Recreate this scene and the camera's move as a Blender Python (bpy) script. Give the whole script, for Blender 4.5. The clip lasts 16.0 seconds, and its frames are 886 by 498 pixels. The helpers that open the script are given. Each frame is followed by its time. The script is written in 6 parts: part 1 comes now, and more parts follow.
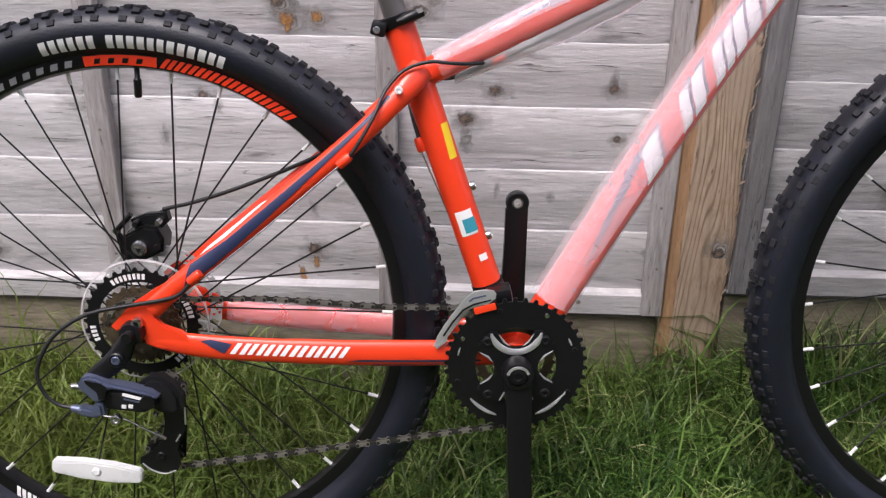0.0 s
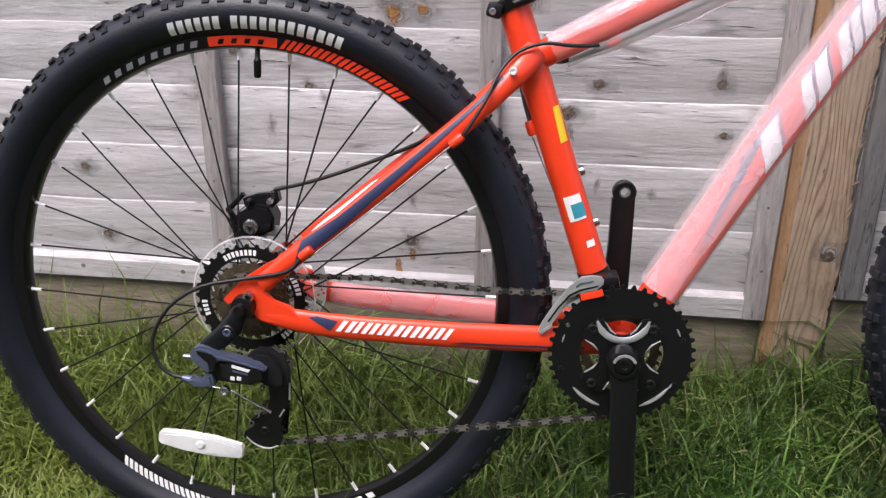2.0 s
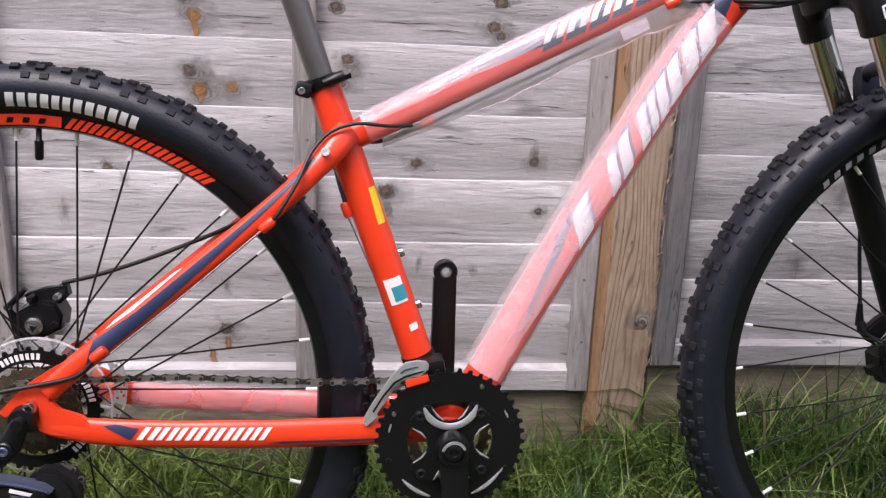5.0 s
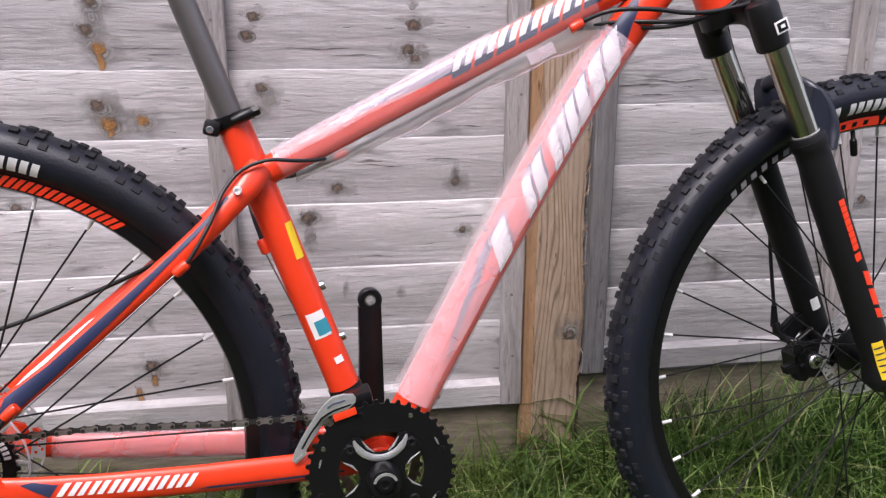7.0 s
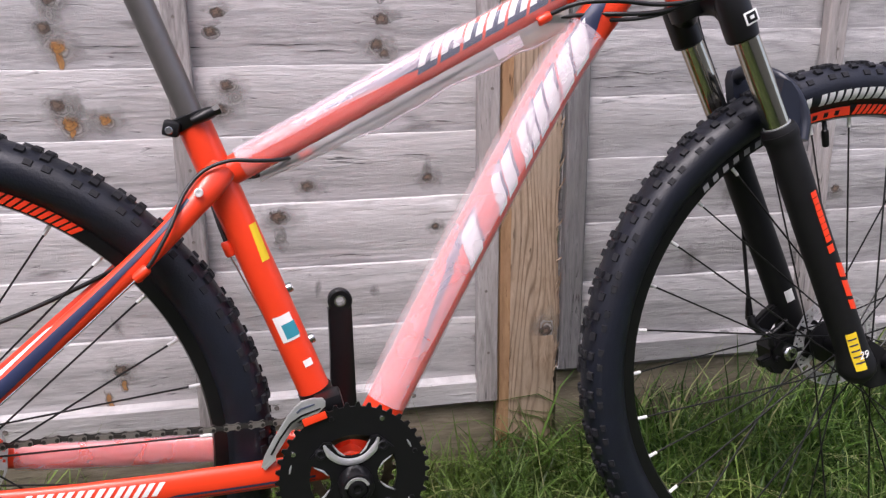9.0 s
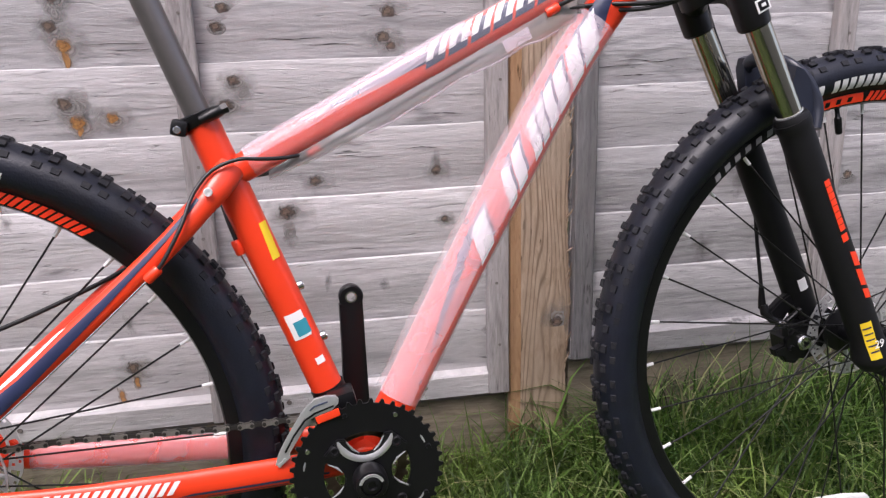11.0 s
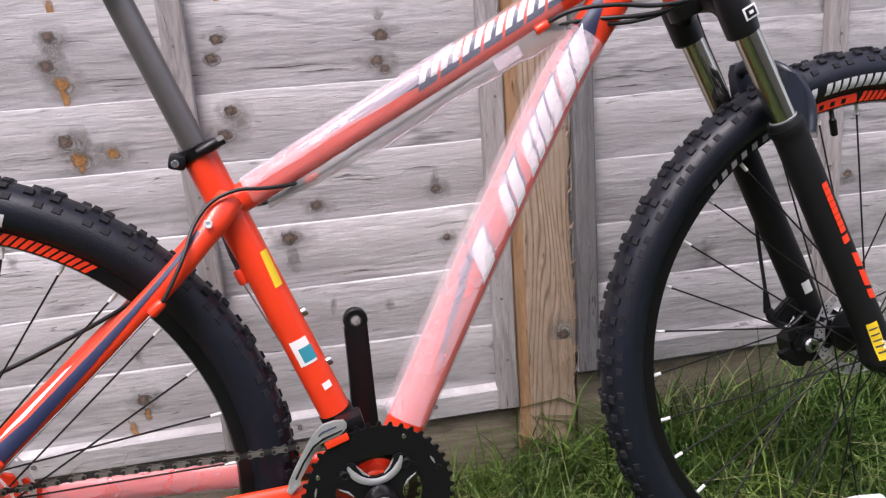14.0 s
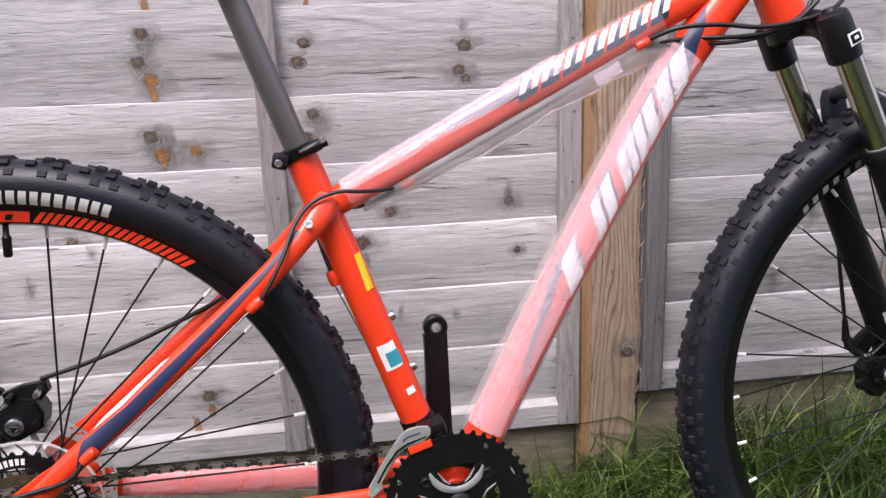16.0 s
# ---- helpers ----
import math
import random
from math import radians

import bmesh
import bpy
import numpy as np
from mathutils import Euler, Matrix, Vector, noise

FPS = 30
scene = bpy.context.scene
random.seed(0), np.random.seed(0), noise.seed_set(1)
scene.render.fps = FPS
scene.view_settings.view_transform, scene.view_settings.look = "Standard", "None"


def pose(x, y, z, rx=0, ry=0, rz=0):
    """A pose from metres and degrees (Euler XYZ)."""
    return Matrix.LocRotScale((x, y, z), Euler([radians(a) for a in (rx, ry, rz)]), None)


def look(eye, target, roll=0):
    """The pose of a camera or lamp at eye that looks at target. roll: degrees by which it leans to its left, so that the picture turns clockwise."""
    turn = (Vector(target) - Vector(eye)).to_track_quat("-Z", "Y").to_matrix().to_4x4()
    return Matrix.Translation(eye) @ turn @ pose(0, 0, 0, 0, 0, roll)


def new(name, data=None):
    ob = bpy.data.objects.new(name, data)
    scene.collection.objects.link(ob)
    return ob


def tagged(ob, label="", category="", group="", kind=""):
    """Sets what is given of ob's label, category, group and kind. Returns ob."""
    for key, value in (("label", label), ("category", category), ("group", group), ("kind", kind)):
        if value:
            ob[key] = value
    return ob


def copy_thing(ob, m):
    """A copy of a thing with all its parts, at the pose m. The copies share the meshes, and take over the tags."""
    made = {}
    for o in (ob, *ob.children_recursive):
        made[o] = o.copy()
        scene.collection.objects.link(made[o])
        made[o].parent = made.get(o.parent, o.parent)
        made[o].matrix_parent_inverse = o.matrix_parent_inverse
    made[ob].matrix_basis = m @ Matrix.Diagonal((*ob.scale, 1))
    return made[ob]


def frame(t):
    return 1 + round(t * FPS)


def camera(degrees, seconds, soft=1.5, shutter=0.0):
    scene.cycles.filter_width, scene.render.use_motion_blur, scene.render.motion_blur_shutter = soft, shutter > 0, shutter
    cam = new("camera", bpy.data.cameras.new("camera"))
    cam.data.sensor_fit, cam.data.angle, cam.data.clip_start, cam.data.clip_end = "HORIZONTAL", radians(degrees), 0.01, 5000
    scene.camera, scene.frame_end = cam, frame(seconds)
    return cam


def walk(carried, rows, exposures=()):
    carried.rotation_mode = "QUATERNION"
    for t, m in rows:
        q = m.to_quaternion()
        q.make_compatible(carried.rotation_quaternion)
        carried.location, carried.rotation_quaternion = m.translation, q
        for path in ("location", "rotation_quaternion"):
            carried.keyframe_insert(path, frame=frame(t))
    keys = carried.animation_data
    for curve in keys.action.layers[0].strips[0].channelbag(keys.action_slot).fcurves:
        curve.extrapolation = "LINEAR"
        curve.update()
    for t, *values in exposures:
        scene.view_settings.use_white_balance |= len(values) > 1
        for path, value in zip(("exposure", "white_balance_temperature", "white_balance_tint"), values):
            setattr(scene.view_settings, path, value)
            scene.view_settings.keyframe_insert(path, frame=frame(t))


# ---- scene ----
cam = camera(57.2, 16.0, soft=1.3)
PATH = [
    (0, (-0.0850, -0.9330, 0.7360), (-0.0900, 0.9760, 0.1390), -1.30),
    (0.3, (-0.0796, -0.9426, 0.7384), (-0.0629, 0.9784, 0.2207), -1.66),
    (0.5, (-0.0760, -0.9490, 0.7400), (-0.1210, 0.9800, 0.2110), -1.90),
    (0.8, (-0.0862, -0.9466, 0.7268), (-0.1449, 0.9788, 0.1901), -1.18),
    (1, (-0.0930, -0.9450, 0.7180), (-0.1610, 0.9780, 0.1720), -0.70),
    (1.3, (-0.0972, -0.9498, 0.7096), (-0.1810, 0.9738, 0.1334), -0.82),
    (1.5, (-0.1000, -0.9530, 0.7040), (-0.2260, 0.9710, 0.1740), -0.90),
    (1.8, (-0.1150, -0.9482, 0.6992), (-0.2702, 0.9704, 0.1781), -1.02),
    (2, (-0.1250, -0.9450, 0.6960), (-0.3080, 0.9700, 0.1480), -1.10),
    (2.3, (-0.1268, -0.9480, 0.6978), (-0.3067, 0.9724, 0.1787), -1.34),
    (2.5, (-0.1280, -0.9500, 0.6990), (-0.3390, 0.9740, 0.1980), -1.50),
    (2.8, (-0.1340, -0.9512, 0.6978), (-0.3421, 0.9686, 0.1965), -1.68),
    (3, (-0.1380, -0.9520, 0.6970), (-0.3610, 0.9650, 0.1700), -1.80),
    (3.3, (-0.1380, -0.9466, 0.6922), (-0.3440, 0.9680, 0.1310), -1.74),
    (3.5, (-0.1380, -0.9430, 0.6890), (-0.3220, 0.9700, 0.1350), -1.70),
    (3.8, (-0.1338, -0.9358, 0.6902), (-0.2163, 0.9844, 0.1335), -1.40),
    (4, (-0.1310, -0.9310, 0.6910), (-0.1680, 0.9940, 0.1510), -1.20),
    (4.2, (-0.1290, -0.9202, 0.6902), (-0.1197, 1.0068, 0.1467), -1.00),
    (4.3, (-0.1280, -0.9148, 0.6898), (-0.0745, 1.0132, 0.1473), -0.90),
    (4.5, (-0.1260, -0.9040, 0.6890), (0.0480, 1.0260, 0.1920), -0.70),
    (4.8, (-0.1188, -0.9016, 0.6950), (0.1128, 1.0398, 0.3024), -0.58),
    (5, (-0.1140, -0.9000, 0.6990), (0.1250, 1.0490, 0.3190), -0.50),
    (5.2, (-0.1110, -0.8980, 0.7080), (0.1520, 1.0340, 0.2600), -2.20),
    (7.3, (-0.0900, -0.8990, 0.7290), (0.2990, 1.0280, 0.3600), -2.80),
    (7.5, (-0.0920, -0.9000, 0.7310), (0.2790, 1.0320, 0.3690), -2.90),
    (7.8, (-0.0896, -0.8982, 0.7328), (0.3096, 1.0326, 0.3948), -3.08),
    (8, (-0.0880, -0.8970, 0.7340), (0.3030, 1.0330, 0.3820), -3.20),
    (8.3, (-0.0808, -0.8946, 0.7364), (0.3304, 1.0306, 0.3738), -3.56),
    (8.5, (-0.0760, -0.8930, 0.7380), (0.3430, 1.0290, 0.3780), -3.80),
    (8.8, (-0.0742, -0.8882, 0.7332), (0.3554, 1.0284, 0.3487), -3.68),
    (9, (-0.0730, -0.8850, 0.7300), (0.3530, 1.0280, 0.3320), -3.60),
    (9.2, (-0.0740, -0.8870, 0.7360), (0.3490, 1.0300, 0.3540), -3.80),
    (11.3, (-0.0740, -0.8780, 0.7390), (0.3330, 1.0320, 0.3060), -4.70),
    (11.5, (-0.0740, -0.8780, 0.7380), (0.3430, 1.0320, 0.3120), -4.80),
    (11.8, (-0.0734, -0.8816, 0.7440), (0.3357, 1.0332, 0.3449), -5.10),
    (12, (-0.0730, -0.8840, 0.7480), (0.3410, 1.0340, 0.3610), -5.30),
    (12.3, (-0.0694, -0.8876, 0.7498), (0.3605, 1.0304, 0.3751), -5.48),
    (12.5, (-0.0670, -0.8900, 0.7510), (0.3580, 1.0280, 0.3740), -5.60),
    (12.8, (-0.0652, -0.8888, 0.7504), (0.3539, 1.0274, 0.3562), -5.96),
    (13, (-0.0640, -0.8880, 0.7500), (0.3540, 1.0270, 0.3560), -6.20),
    (13.3, (-0.0646, -0.8886, 0.7494), (0.3579, 1.0270, 0.3437), -6.50),
    (13.5, (-0.0650, -0.8890, 0.7490), (0.3440, 1.0270, 0.3470), -6.70),
    (13.8, (-0.0656, -0.8854, 0.7466), (0.3500, 1.0342, 0.3433), -7.06),
    (14, (-0.0660, -0.8830, 0.7450), (0.3230, 1.0390, 0.3520), -7.30),
    (14.3, (-0.0684, -0.8842, 0.7420), (0.2728, 1.0420, 0.3446), -7.78),
    (14.5, (-0.0700, -0.8850, 0.7400), (0.2780, 1.0440, 0.3440), -8.10),
    (14.8, (-0.0772, -0.8856, 0.7382), (0.2616, 1.0458, 0.3322), -7.98),
    (15, (-0.0820, -0.8860, 0.7370), (0.2420, 1.0470, 0.3390), -7.90),
    (15.3, (-0.0874, -0.8842, 0.7394), (0.2644, 1.0494, 0.3512), -7.06),
    (15.5, (-0.0910, -0.8830, 0.7410), (0.2600, 1.0510, 0.3710), -6.50),
    (15.7, (-0.1114, -0.8778, 0.7446), (0.2239, 1.0578, 0.3975), -5.82),
    (15.8, (-0.1216, -0.8752, 0.7464), (0.1891, 1.0612, 0.4023), -5.48),
    (16, (-0.1420, -0.8700, 0.7500), (0.2020, 1.0680, 0.3920), -4.80),
]
# The bike leans against the fence on ground that rises to the right: its own axes against the upright ones.
BIKE = pose(0.0062, -0.0388, 0.0019, -4.503, -2.081, 2.662)
walk(cam, [(t, BIKE @ look(eye, target, roll)) for t, eye, target, roll in PATH],
     [(0.0, 0.90, 6400, 18), (3.0, 0.99, 6400, 18), (5.0, 0.97, 6380, 21), (9.0, 0.95, 6380, 21), (12.5, 0.95, 6380, 21), (16.0, 1.0, 6380, 21)])

# ---------- world and light ----------
world = bpy.data.worlds.new("sky")
scene.world = world
world.use_nodes = True
wn = world.node_tree.nodes
wl = world.node_tree.links
sky = wn.new("ShaderNodeTexSky")
sky.sky_type = "NISHITA"
sky.sun_disc = False
sky.sun_elevation = radians(61)
sky.sun_rotation = radians(208)
sky.dust_density = 4.0
grey = wn.new("ShaderNodeHueSaturation")
grey.inputs["Saturation"].default_value = 0.6
wl.new(sky.outputs[0], grey.inputs["Color"])
wl.new(grey.outputs[0], wn["Background"].inputs[0])
wn["Background"].inputs[1].default_value = 0.15
sun = new("sun", bpy.data.lights.new("sun", "SUN"))
sun.data.energy = 1.3
sun.data.angle = radians(25)
sun.data.color = (1.0, 0.97, 0.94)
sun.matrix_world = look((-1.4, -2.6, 5.4), (0, 0, 0))


# ---------- materials ----------
def material(name, color, rough=0.5, metal=0.0, vary=0.15, scale=40.0, bump=0.0, bump_scale=200.0, second=None, coat=0.0, spec=0.5):
    """Principled paint with two scales of tone variation and fine relief."""
    m = bpy.data.materials.new(name)
    m.use_nodes = True
    n, l = m.node_tree.nodes, m.node_tree.links
    b = n["Principled BSDF"]
    tc = n.new("ShaderNodeTexCoord")
    big = n.new("ShaderNodeTexNoise")
    big.inputs["Scale"].default_value = scale * 0.15
    fine = n.new("ShaderNodeTexNoise")
    fine.inputs["Scale"].default_value = scale
    fine.inputs["Detail"].default_value = 6
    add = n.new("ShaderNodeMath")
    l.new(big.outputs[0], add.inputs[0])
    l.new(fine.outputs[0], add.inputs[1])
    ramp = n.new("ShaderNodeMapRange")
    ramp.inputs[1].default_value, ramp.inputs[2].default_value = 0.7, 1.3
    l.new(add.outputs[0], ramp.inputs[0])
    for t in (big, fine):
        l.new(tc.outputs["Object"], t.inputs["Vector"])
    mix = n.new("ShaderNodeMix")
    mix.data_type = "RGBA"
    other = second or tuple(c * (1 - vary) for c in color)
    mix.inputs[6].default_value = (*other, 1)
    mix.inputs[7].default_value = (*color, 1)
    l.new(ramp.outputs[0], mix.inputs[0])
    l.new(mix.outputs[2], b.inputs["Base Color"])
    rr = n.new("ShaderNodeMapRange")
    rr.inputs[3].default_value, rr.inputs[4].default_value = min(1, rough * 1.25), rough * 0.85
    l.new(fine.outputs[0], rr.inputs[0])
    l.new(rr.outputs[0], b.inputs["Roughness"])
    b.inputs["Metallic"].default_value = metal
    b.inputs["Specular IOR Level"].default_value = spec
    b.inputs["Coat Weight"].default_value = coat
    b.inputs["Coat Roughness"].default_value = 0.12
    if bump:
        bt = n.new("ShaderNodeTexNoise")
        bt.inputs["Scale"].default_value = bump_scale
        bt.inputs["Detail"].default_value = 5
        l.new(tc.outputs["Object"], bt.inputs["Vector"])
        bp = n.new("ShaderNodeBump")
        bp.inputs["Strength"].default_value = bump
        bp.inputs["Distance"].default_value = 0.002
        l.new(bt.outputs[0], bp.inputs["Height"])
        l.new(bp.outputs[0], b.inputs["Normal"])
    return m


def wood(name, light, dark, warm, grain=1.0, rough=0.85, axis="x", rings=55.0, warp=7.0, ring_depth=0.45, soft=0.3):
    """Weathered timber: streaks along the board, broad stains, a tone of its own for each piece."""
    m = bpy.data.materials.new(name)
    m.use_nodes = True
    n, l = m.node_tree.nodes, m.node_tree.links
    b = n["Principled BSDF"]
    geo = n.new("ShaderNodeNewGeometry")
    info = n.new("ShaderNodeObjectInfo")
    off = n.new("ShaderNodeVectorMath")
    off.operation = "MULTIPLY_ADD"
    off.inputs[1].default_value = (1, 1, 1)
    shift = n.new("ShaderNodeCombineXYZ")
    mul = n.new("ShaderNodeMath")
    mul.operation = "MULTIPLY"
    mul.inputs[1].default_value = 37.0
    l.new(info.outputs["Random"], mul.inputs[0])
    for k in range(3):
        l.new(mul.outputs[0], shift.inputs[k])
    l.new(geo.outputs["Position"], off.inputs[0])
    l.new(shift.outputs[0], off.inputs[2])

    def streaks(sx, sz, detail, dist):
        mp = n.new("ShaderNodeMapping")
        mp.inputs["Scale"].default_value = (sx, 6.0, sz) if axis == "x" else (sz, sz, sx)
        t = n.new("ShaderNodeTexNoise")
        t.inputs["Scale"].default_value = 1.0
        t.inputs["Detail"].default_value = detail
        t.inputs["Roughness"].default_value = 0.65
        t.inputs["Distortion"].default_value = dist
        l.new(off.outputs[0], mp.inputs["Vector"])
        l.new(mp.outputs[0], t.inputs["Vector"])
        return t.outputs[0]

    fine = streaks(26.0, 210.0 * grain, 6, 0.6)
    mid = streaks(5.0, 52.0 * grain, 5, 2.0)
    broad = streaks(3.2, 9.0, 4, 1.4)
    a = n.new("ShaderNodeMath")
    a.operation = "MULTIPLY_ADD"
    a.inputs[1].default_value = 0.36
    l.new(mid, a.inputs[0])
    a2 = n.new("ShaderNodeMath")
    a2.operation = "MULTIPLY"
    a2.inputs[1].default_value = 0.64
    l.new(fine, a2.inputs[0])
    l.new(a2.outputs[0], a.inputs[2])
    ramp = n.new("ShaderNodeMapRange")
    ramp.inputs[1].default_value, ramp.inputs[2].default_value = 0.5 - soft * 0.6, 0.5 + soft * 0.4
    l.new(a.outputs[0], ramp.inputs[0])
    mix = n.new("ShaderNodeMix")
    mix.data_type = "RGBA"
    mix.inputs[6].default_value = (*dark, 1)
    mix.inputs[7].default_value = (*light, 1)
    l.new(ramp.outputs[0], mix.inputs[0])
    r2 = n.new("ShaderNodeMapRange")
    r2.inputs[1].default_value, r2.inputs[2].default_value = 0.42, 0.66
    r2.inputs[4].default_value = 0.8
    l.new(broad, r2.inputs[0])
    mix2 = n.new("ShaderNodeMix")
    mix2.data_type = "RGBA"
    mix2.inputs[7].default_value = (*warm, 1)
    l.new(r2.outputs[0], mix2.inputs[0])
    l.new(mix.outputs[2], mix2.inputs[6])
    checks = streaks(8.0, 95.0 * grain, 3, 3.0)
    ck = n.new("ShaderNodeMapRange")
    ck.inputs[1].default_value, ck.inputs[2].default_value = 0.63, 0.72
    ck.inputs[4].default_value = 0.8
    l.new(checks, ck.inputs[0])
    mix3 = n.new("ShaderNodeMix")
    mix3.data_type = "RGBA"
    mix3.inputs[7].default_value = (*(c * 0.42 for c in dark), 1)
    l.new(ck.outputs[0], mix3.inputs[0])
    l.new(mix2.outputs[2], mix3.inputs[6])
    # growth rings: wavering thin dark lines, stronger in places
    wander = streaks(1.5, 8.0, 2, 0.5)
    sep = n.new("ShaderNodeSeparateXYZ")
    l.new(off.outputs[0], sep.inputs[0])
    run = n.new("ShaderNodeMath")
    run.operation = "MULTIPLY"
    run.inputs[1].default_value = rings
    l.new(sep.outputs[2 if axis == "x" else 0], run.inputs[0])
    bent = n.new("ShaderNodeMath")
    bent.operation = "MULTIPLY_ADD"
    bent.inputs[1].default_value = warp
    l.new(wander, bent.inputs[0])
    l.new(run.outputs[0], bent.inputs[2])
    fold = n.new("ShaderNodeMath")
    fold.operation = "PINGPONG"
    fold.inputs[1].default_value = 0.5
    l.new(bent.outputs[0], fold.inputs[0])
    thin = n.new("ShaderNodeMapRange")
    thin.inputs[1].default_value, thin.inputs[2].default_value = 0.0, 0.26
    thin.inputs[3].default_value, thin.inputs[4].default_value = 1.0, 0.0
    l.new(fold.outputs[0], thin.inputs[0])
    where = n.new("ShaderNodeMapRange")
    where.inputs[1].default_value, where.inputs[2].default_value = 0.42, 0.62
    where.inputs[3].default_value, where.inputs[4].default_value = ring_depth * 0.25, ring_depth
    l.new(streaks(3.5, 16.0, 3, 0.5), where.inputs[0])
    deep = n.new("ShaderNodeMath")
    deep.operation = "MULTIPLY"
    l.new(thin.outputs[0], deep.inputs[0])
    l.new(where.outputs[0], deep.inputs[1])
    mix4 = n.new("ShaderNodeMix")
    mix4.data_type = "RGBA"
    mix4.inputs[7].default_value = (*(c * 0.6 for c in dark), 1)
    l.new(deep.outputs[0], mix4.inputs[0])
    l.new(mix3.outputs[2], mix4.inputs[6])
    hs = n.new("ShaderNodeHueSaturation")
    tone = n.new("ShaderNodeMapRange")
    tone.inputs[3].default_value, tone.inputs[4].default_value = 0.85, 1.12
    l.new(info.outputs["Random"], tone.inputs[0])
    l.new(tone.outputs[0], hs.inputs["Value"])
    l.new(mix4.outputs[2], hs.inputs["Color"])
    l.new(hs.outputs[0], b.inputs["Base Color"])
    b.inputs["Roughness"].default_value = rough
    b.inputs["Specular IOR Level"].default_value = 0.25
    bp = n.new("ShaderNodeBump")
    bp.inputs["Strength"].default_value = 0.7
    bp.inputs["Distance"].default_value = 0.004
    torn = n.new("ShaderNodeMath")
    torn.operation = "MULTIPLY_ADD"
    torn.inputs[1].default_value = -0.9
    l.new(ck.outputs[0], torn.inputs[0])
    l.new(a.outputs[0], torn.inputs[2])
    l.new(torn.outputs[0], bp.inputs["Height"])
    l.new(bp.outputs[0], b.inputs["Normal"])
    return m


def film_material(name, cover, tint):
    """Thin clear packing film: mostly see-through, with a whitish sheen."""
    m = bpy.data.materials.new(name)
    m.use_nodes = True
    n, l = m.node_tree.nodes, m.node_tree.links
    b = n["Principled BSDF"]
    b.inputs["Base Color"].default_value = (*tint, 1)
    b.inputs["Roughness"].default_value = 0.18
    clear = n.new("ShaderNodeBsdfTransparent")
    mixer = n.new("ShaderNodeMixShader")
    tc = n.new("ShaderNodeTexCoord")
    t = n.new("ShaderNodeTexNoise")
    t.inputs["Scale"].default_value = 12
    t.inputs["Detail"].default_value = 4
    t.inputs["Distortion"].default_value = 1.5
    mr = n.new("ShaderNodeMapRange")
    mr.inputs[1].default_value, mr.inputs[2].default_value = 0.3, 0.7
    mr.inputs[3].default_value, mr.inputs[4].default_value = cover * 0.93, cover * 1.07
    l.new(tc.outputs["Object"], t.inputs["Vector"])
    l.new(t.outputs[0], mr.inputs[0])
    l.new(mr.outputs[0], mixer.inputs[0])
    l.new(clear.outputs[0], mixer.inputs[1])
    l.new(b.outputs[0], mixer.inputs[2])
    l.new(mixer.outputs[0], n["Material Output"].inputs["Surface"])
    bp = n.new("ShaderNodeBump")
    bp.inputs["Strength"].default_value = 0.25
    bp.inputs["Distance"].default_value = 0.003
    l.new(t.outputs[0], bp.inputs["Height"])
    l.new(bp.outputs[0], b.inputs["Normal"])
    return m


RED = material("red_paint", (0.86, 0.052, 0.012), 0.34, vary=0.10, scale=25, coat=0.25)
NAVY = material("navy_decal", (0.025, 0.035, 0.09), 0.4, vary=0.2)
WHITE = material("white_print", (0.8, 0.8, 0.79), 0.5, vary=0.06)
YELLOW = material("yellow_sticker", (0.85, 0.6, 0.02), 0.5, vary=0.08)
TEAL = material("teal_print", (0.03, 0.28, 0.36), 0.5)
RUBBER = material("tyre_rubber", (0.008, 0.010, 0.019), 0.42, vary=0.55, scale=45, bump=0.2, bump_scale=400, spec=0.45)
KNOB = material("tread_rubber", (0.010, 0.011, 0.015), 0.62, vary=0.4, scale=90, bump=0.3, bump_scale=600, second=(0.022, 0.022, 0.024), spec=0.2)
BLACK = material("black_alloy", (0.005, 0.005, 0.006), 0.36, vary=0.3, spec=0.4)
MATT = material("matt_black", (0.008, 0.008, 0.009), 0.5, vary=0.3, spec=0.3)
ARCH = material("satin_blue_black", (0.018, 0.022, 0.036), 0.34, vary=0.25, spec=0.5)
CABLE = material("cable_housing", (0.012, 0.012, 0.013), 0.4, vary=0.2)
RIM = material("rim_black", (0.005, 0.005, 0.006), 0.3, vary=0.25, spec=0.4)
STEEL = material("bright_steel", (0.62, 0.62, 0.62), 0.25, 1.0, vary=0.15)
CHROME = material("stanchion_chrome", (0.55, 0.53, 0.45), 0.12, 1.0, vary=0.05)
PIN = material("chain_inner_steel", (0.05, 0.047, 0.043), 0.42, 0.5, vary=0.3, scale=200)
WALL = material("plain_render", (0.42, 0.38, 0.33), 0.9, vary=0.15, scale=8, bump=0.3)
CHAIN = material("chain_steel", (0.36, 0.34, 0.31), 0.36, 0.75, vary=0.4, scale=200)
COG = material("sprocket_steel", (0.24, 0.19, 0.13), 0.42, 0.9, vary=0.4, scale=150)
SILVER = material("silver_plate", (0.72, 0.73, 0.74), 0.30, 0.7, vary=0.2, scale=120)
BLUEGREY = material("blue_grey_alloy", (0.11, 0.13, 0.20), 0.38, 0.5, vary=0.15)
ROTOR = material("rotor_steel", (0.62, 0.62, 0.62), 0.42, 0.45, vary=0.2)
SPOKE = material("spoke_black", (0.012, 0.012, 0.012), 0.35, 0.3, vary=0.2)
REFLECT = material("reflector_white", (0.75, 0.76, 0.76), 0.28, vary=0.08, bump=0.4, bump_scale=900)
